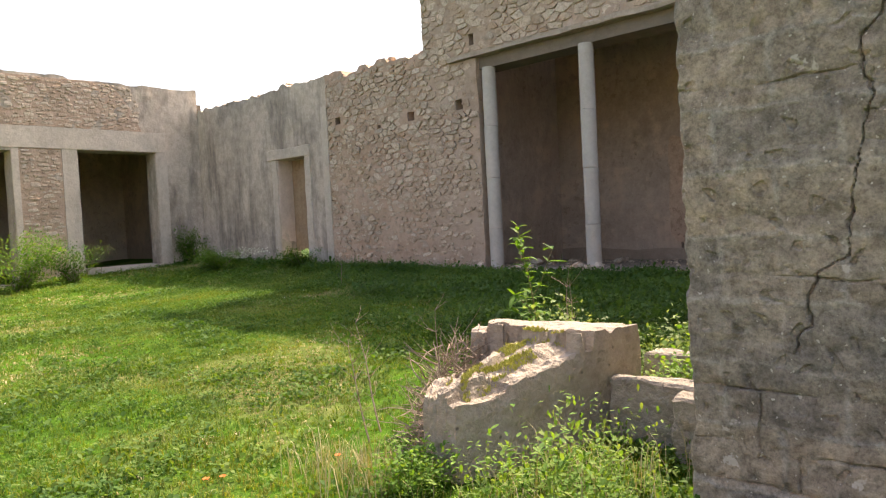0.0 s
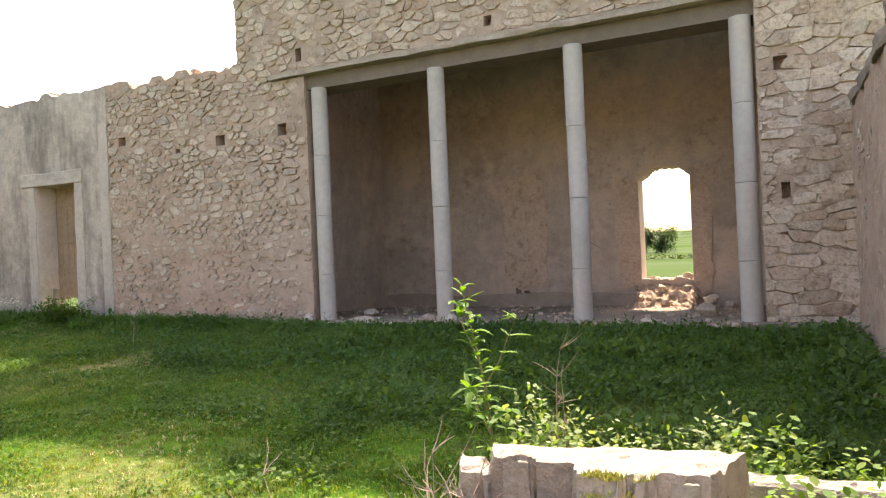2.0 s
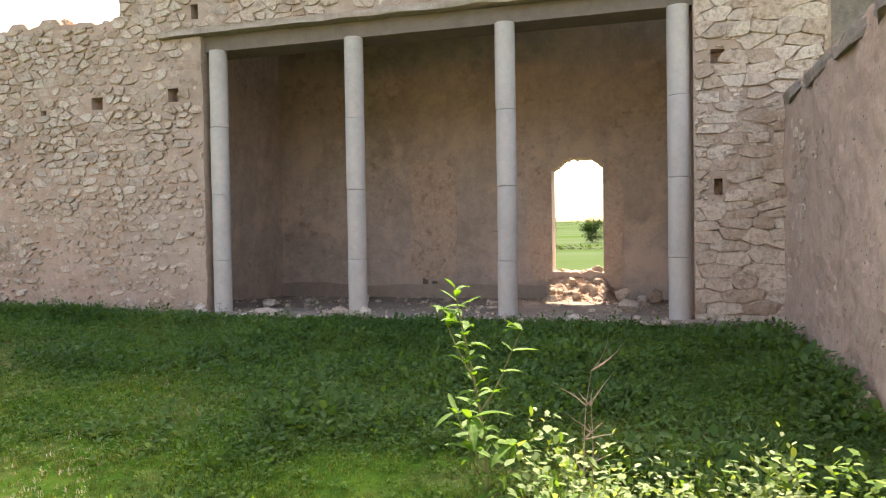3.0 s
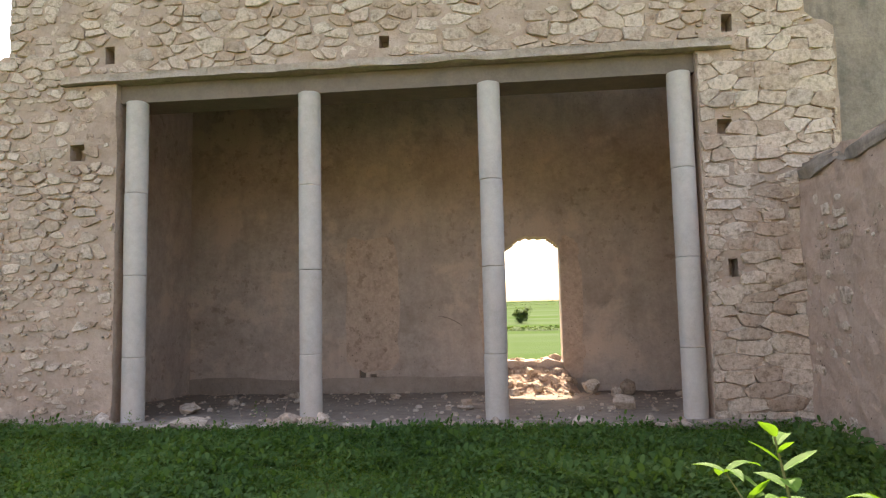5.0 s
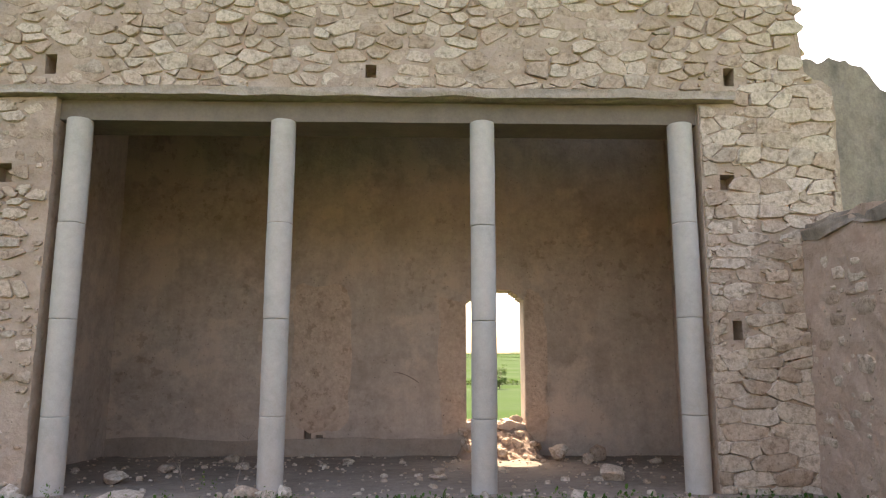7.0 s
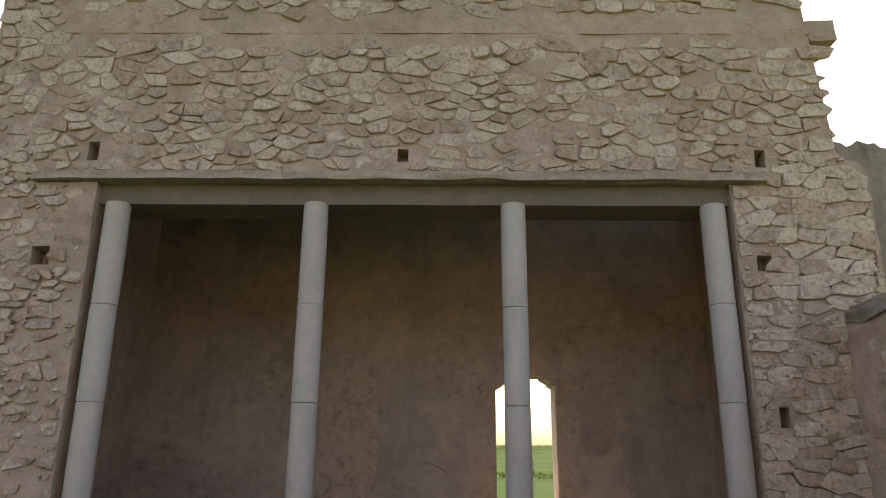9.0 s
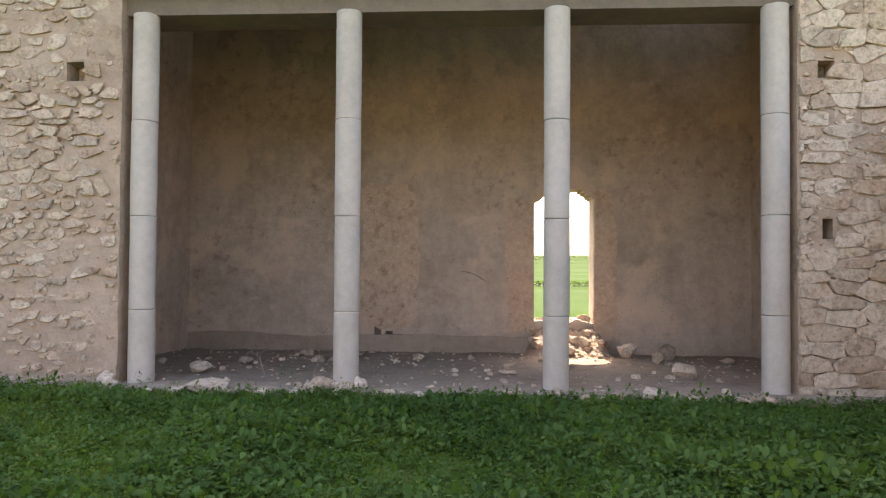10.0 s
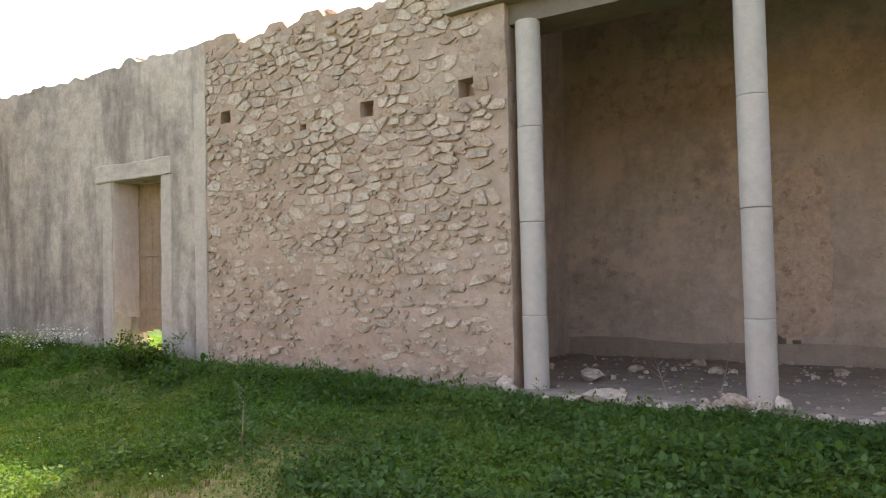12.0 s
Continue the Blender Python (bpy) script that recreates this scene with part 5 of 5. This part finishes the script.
def long_leaf(bm, base, way, length, width, droop):
    """A pointed leaf with a folded middle, curving down."""
    d = Vector(way).normalized()
    side = d.cross(Vector((0, 0, 1))).normalized()
    rows = []
    for k in range(6):
        t = k / 5
        c = Vector(base) + d * (length * t) - Vector((0, 0, 1)) * (droop * length * t * t)
        w = width * (math.sin(math.pi * min(1, t * 0.9 + 0.08)) ** 0.8) * (0 if k == 5 else 1)
        rows.append((bm.verts.new(c - side * w / 2 + Vector((0, 0, 0.15 * w))), bm.verts.new(c), bm.verts.new(c + side * w / 2 + Vector((0, 0, 0.15 * w)))))
    for a, b in zip(rows, rows[1:]):
        bm.faces.new((a[0], a[1], b[1], b[0]))
        bm.faces.new((a[1], a[2], b[2], b[1]))


def leafy_plant(x, y, height, seed, lean):
    rnd = random.Random(seed)
    root = tagged(new("leafy_shrub"), "tall sunlit wild plant with long pointed green leaves behind the block", "plant")
    gz = ground_z(x, y)
    root.location = (x, y, gz)
    main = [(lean[0] * t + 0.03 * math.sin(4 * t), lean[1] * t, height * t) for t in np.linspace(0, 1, 9)]
    part("stem", tube(bmesh.new(), main, [0.011 - 0.008 * k / 8 for k in range(9)]), STEM, root)
    for b in range(6):
        s = main[1 + b % 5]
        a = b * 2.2 + rnd.uniform(-0.4, 0.4)
        br = wander(s, (math.cos(a), math.sin(a), 1.1), rnd.uniform(0.22, 0.45), 4, 0.22, rnd)
        part("branch", tube(bmesh.new(), br, [0.006, 0.005, 0.004, 0.003, 0.002]), STEM, root)
        for n, q in enumerate(br[1:]):
            for _ in range(2 if n < 3 else 5):
                bm = bmesh.new()
                aa = rnd.uniform(0, 6.28)
                long_leaf(bm, q, (math.cos(aa), math.sin(aa), rnd.uniform(-0.1, 1.1)), rnd.uniform(0.07, 0.16), rnd.uniform(0.028, 0.05), rnd.uniform(0.0, 0.6))
                part("leaf", bm, BRIGHT, root)
    for k in range(34):
        t = 0.3 + 0.7 * (k / 33) ** 0.9
        i = min(7, int(t * 8))
        q = Vector(main[i]).lerp(Vector(main[i + 1]), t * 8 - i)
        aa = k * 2.4 + rnd.uniform(-0.6, 0.6)
        bm = bmesh.new()
        long_leaf(bm, q, (math.cos(aa), math.sin(aa), rnd.uniform(-0.1, 0.9) + 0.8 * (t > 0.93)), rnd.uniform(0.09, 0.2) * (1.1 - 0.35 * t), rnd.uniform(0.034, 0.056), rnd.uniform(0.0, 0.6))
        part("leaf", bm, BRIGHT if rnd.random() < 0.8 else PALE, root)
    return root


leafy_plant(-3.42, 5.16, 1.15, 3, (-0.12, -0.04))

# dry brush against the hollow side of the block
rnd = random.Random(12)
brush = tagged(new("dry_brush"), "tangle of dry grey-brown twigs against the broken block", "brush")
fine = bmesh.new()
for k in range(720):
    t = rnd.random()
    s = (-2.56 - 0.40 * t - rnd.uniform(0, 0.26), 3.14 + 0.72 * t + rnd.uniform(-0.08, 0.14), ground_z(-3, 3.3) + rnd.uniform(-0.02, 0.22 + 0.34 * t))
    a = rnd.uniform(0, 6.28)
    w = wander(s, (math.cos(a), math.sin(a), rnd.uniform(-0.2, 0.9)), rnd.uniform(0.12, 0.32), 4, 0.35, rnd)
    r0 = rnd.uniform(0.0025, 0.0055)
    if k < 140:
        part("twig", tube(bmesh.new(), w, [r0, r0, r0 * 0.8, r0 * 0.6, r0 * 0.3], 4), DARKWOOD, brush)
    else:
        tube(fine, w, [r0, r0, r0 * 0.8, r0 * 0.6, r0 * 0.3], 3)
tagged(part("twig_tangle", fine, DARKWOOD, brush), kind="stuff")
for x, y, h, ln in ((-3.32, 3.35, 0.72, (-0.25, 0.1)), (-3.25, 3.2, 0.6, (-0.3, -0.05)), (-2.95, 3.5, 0.78, (-0.05, 0.12)), (-3.0, 4.9, 0.85, (0.02, 0.0)), (-2.95, 4.92, 0.7, (0.14, 0.05)), (-10.0, 8.3, 0.5, (0.12, 0.0)), (-7.05, 11.5, 0.55, (0.22, 0.0)), (-7.5, 11.35, 0.4, (-0.1, 0.0))):
    bm = bmesh.new()
    gz = ground_z(x, y) if y < 11.1 else floor_z(x, y)
    main = wander((x, y, gz - 0.02), (ln[0], ln[1], 1), h, 6, 0.1, rnd)
    tube(bm, main, [0.006, 0.0055, 0.005, 0.004, 0.003, 0.002, 0.001], 4)
    for q in main[2:]:
        for _ in range(3):
            a = rnd.uniform(0, 6.28)
            tube(bm, wander(q, (math.cos(a), math.sin(a), 0.7), rnd.uniform(0.06, 0.2), 3, 0.3, rnd), [0.003, 0.002, 0.0015, 0.0008], 3)
    tagged(part("dry_stalk", bm, DARKWOOD), "thin dry branching stalk standing in the grass", "dry stalk")


def bush(x, y, r, h, n, seed, material, label, size=0.05):
    rnd = random.Random(seed)
    root = tagged(new("bush"), label, "bush")
    root.location = (x, y, ground_z(x, y))
    ends = []
    for k in range(16):
        a = rnd.uniform(0, 6.28)
        w = wander((rnd.uniform(-0.1, 0.1), rnd.uniform(-0.1, 0.1), -0.02), (math.cos(a) * r / h, math.sin(a) * r / h, 1.0), h * rnd.uniform(0.7, 1.1), 6, 0.22, rnd)
        part("branch", tube(bmesh.new(), w, [0.012, 0.01, 0.008, 0.006, 0.004, 0.003, 0.002], 4), DARKWOOD, root)
        ends += w[1:]
    vs, fs = [], []
    for _ in range(n):
        q = rnd.choice(ends)
        c = (q[0] + rnd.gauss(0, 0.11 * r), q[1] + rnd.gauss(0, 0.11 * r), max(0.02, q[2] + rnd.gauss(0, 0.08 * h)))
        p_, f_ = leaf_poly(c, rnd.uniform(0, 6.28), size * rnd.uniform(0.6, 1.2), rnd.gauss(0.3, 0.5), 1.5)
        b = len(vs)
        vs += p_
        fs += [tuple(b + i for i in t) for t in f_]
    tagged(pydata("foliage", vs, fs, material, root), "", kind="stuff")
    return root


bush(-18.6, 5.6, 1.15, 1.5, 5200, 31, BRIGHT, "leafy green bush growing before the west doorways", 0.06)
bush(-18.7, 6.8, 0.8, 1.15, 2600, 32, CLOVER, "leafy green bush growing before the west doorways", 0.06)
bush(-19.5, 10.3, 0.7, 1.0, 3200, 33, CLOVER, "dark shaded bush in the wall corner", 0.06)
# brighter leaf colour stands for sun that the wall keeps off here
bush(-17.0, 9.8, 1.0, 0.75, 4200, 34, BRIGHT, "weeds below the plastered wall, leaves coloured bright as if sunlit", 0.045)
bush(-14.3, 10.5, 0.9, 0.6, 4200, 35, CLOVER, "dark green weeds on a hump by the door", 0.05)


def tree(x, y, height, crown_r, seed, n=1500, size=0.3, label="dark-leaved slender field tree"):
    rnd = random.Random(seed)
    root = tagged(new("tree"), label, "tree", "field trees")
    gz = ground_z(x, y)
    root.location = (x, y, gz)
    main = wander((0, 0, -0.1), (0, 0, 1), height * 0.9, 7, 0.08, rnd)
    part("trunk", tube(bmesh.new(), main, [0.028 * height * (1 - 0.11 * k) for k in range(8)], 7), DARKWOOD, root)
    ends = []
    for k in range(12):
        s = main[rnd.randint(1, 6)]
        a = rnd.uniform(0, 6.28)
        w = wander(s, (math.cos(a), math.sin(a), rnd.uniform(0.1, 0.8)), crown_r * rnd.uniform(0.6, 1.2), 4, 0.25, rnd)
        part("limb", tube(bmesh.new(), w, [0.01 * height, 0.008 * height, 0.006 * height, 0.004 * height, 0.002 * height], 5), DARKWOOD, root)
        ends += w[2:]
    vs, fs = [], []
    for _ in range(n):
        q = rnd.choice(ends)
        g = 0.22 * crown_r
        c = (q[0] + rnd.gauss(0, g), q[1] + rnd.gauss(0, g), q[2] + rnd.gauss(0, g))
        p_, f_ = leaf_poly(c, rnd.uniform(0, 6.28), size * rnd.uniform(0.5, 1.1), rnd.gauss(0.2, 0.6), 1.4)
        b = len(vs)
        vs += p_
        fs += [tuple(b + i for i in t) for t in f_]
    tagged(pydata("crown", vs, fs, TREELEAF, root), kind="stuff")
    return root


tree(-0.42, 49.0, 1.5, 0.5, 51, 1300, 0.11)
tree(-4.0, 79, 1.6, 0.8, 52, 1800, 0.22)
tree(-8.0, 78, 2.6, 1.1, 53, 3200, 0.22)
tree(-13.0, 78, 2.4, 1.2, 54, 3400, 0.22)
tree(-15.2, 80, 2.3, 1.1, 55, 3200, 0.22)
tree(-17.5, 79, 2.2, 1.1, 57, 3000, 0.22)
tree(-26.5, 14.2, 6.1, 1.0, 56, 1600, 0.16, "leafy tree top rising behind the west building")

# far hedges on the fields
rnd = random.Random(77)
for x0, x1, y, h in ((-22, 22, 57.5, 0.5), (-130, 130, 330, 1.1), (-250, 260, 620, 2.4), (-80, 60, 190, 0.4)):
    vs, fs = [], []
    n = 5000
    for _ in range(n):
        x = rnd.uniform(x0, x1)
        hh = h * (0.45 + 0.55 * abs(wobble(x, y, 0, 0.06)) * 2)
        yy = y + rnd.uniform(-1, 1)
        c = (x, yy, ground_z(x, yy) + rnd.uniform(0, hh))
        p_, f_ = leaf_poly(c, rnd.uniform(0, 6.28), h * rnd.uniform(0.25, 0.5), rnd.gauss(0.2, 0.5), 1.2)
        b = len(vs)
        vs += p_
        fs += [tuple(b + i for i in t) for t in f_]
    tagged(pydata("hedge", vs, fs, TREELEAF), "distant dark green hedge line between fields", "hedge", kind="stuff")

for x, y in ((-3.3, 2.27), (-3.02, 2.78), (-3.34, 2.2)):
    gz = ground_z(x, y)
    root = tagged(new("poppy"), "small orange-red wild flower in the short grass", "flower", "wild flowers")
    root.location = (x, y, gz)
    part("stem", tube(bmesh.new(), [(0, 0, -0.01), (0.004, 0, 0.05), (0, 0.004, 0.1)], [0.0018, 0.0015, 0.0012], 4), STEM, root)
    for k in range(5):
        bm = bmesh.new()
        a = k * 1.257
        long_leaf(bm, (0, 0.004, 0.1), (math.cos(a), math.sin(a), 0.5), 0.022, 0.02, 0.2)
        part("petal", bm, POPPY, root)

# a curved crack on the back wall, drawn as a thin dark tube
bm = tube(bmesh.new(), [(-5.62 + 0.43 * t, 15.60, 1.56 - 0.02 * t - 0.16 * t * t) for t in np.linspace(0, 1, 7)], [0.004, 0.008, 0.009, 0.009, 0.01, 0.011, 0.004], 5)
tagged(part("trim_crack", bm, DARKWOOD), "curved dark crack in the back wall plaster, built as a thin tube", kind="structure")
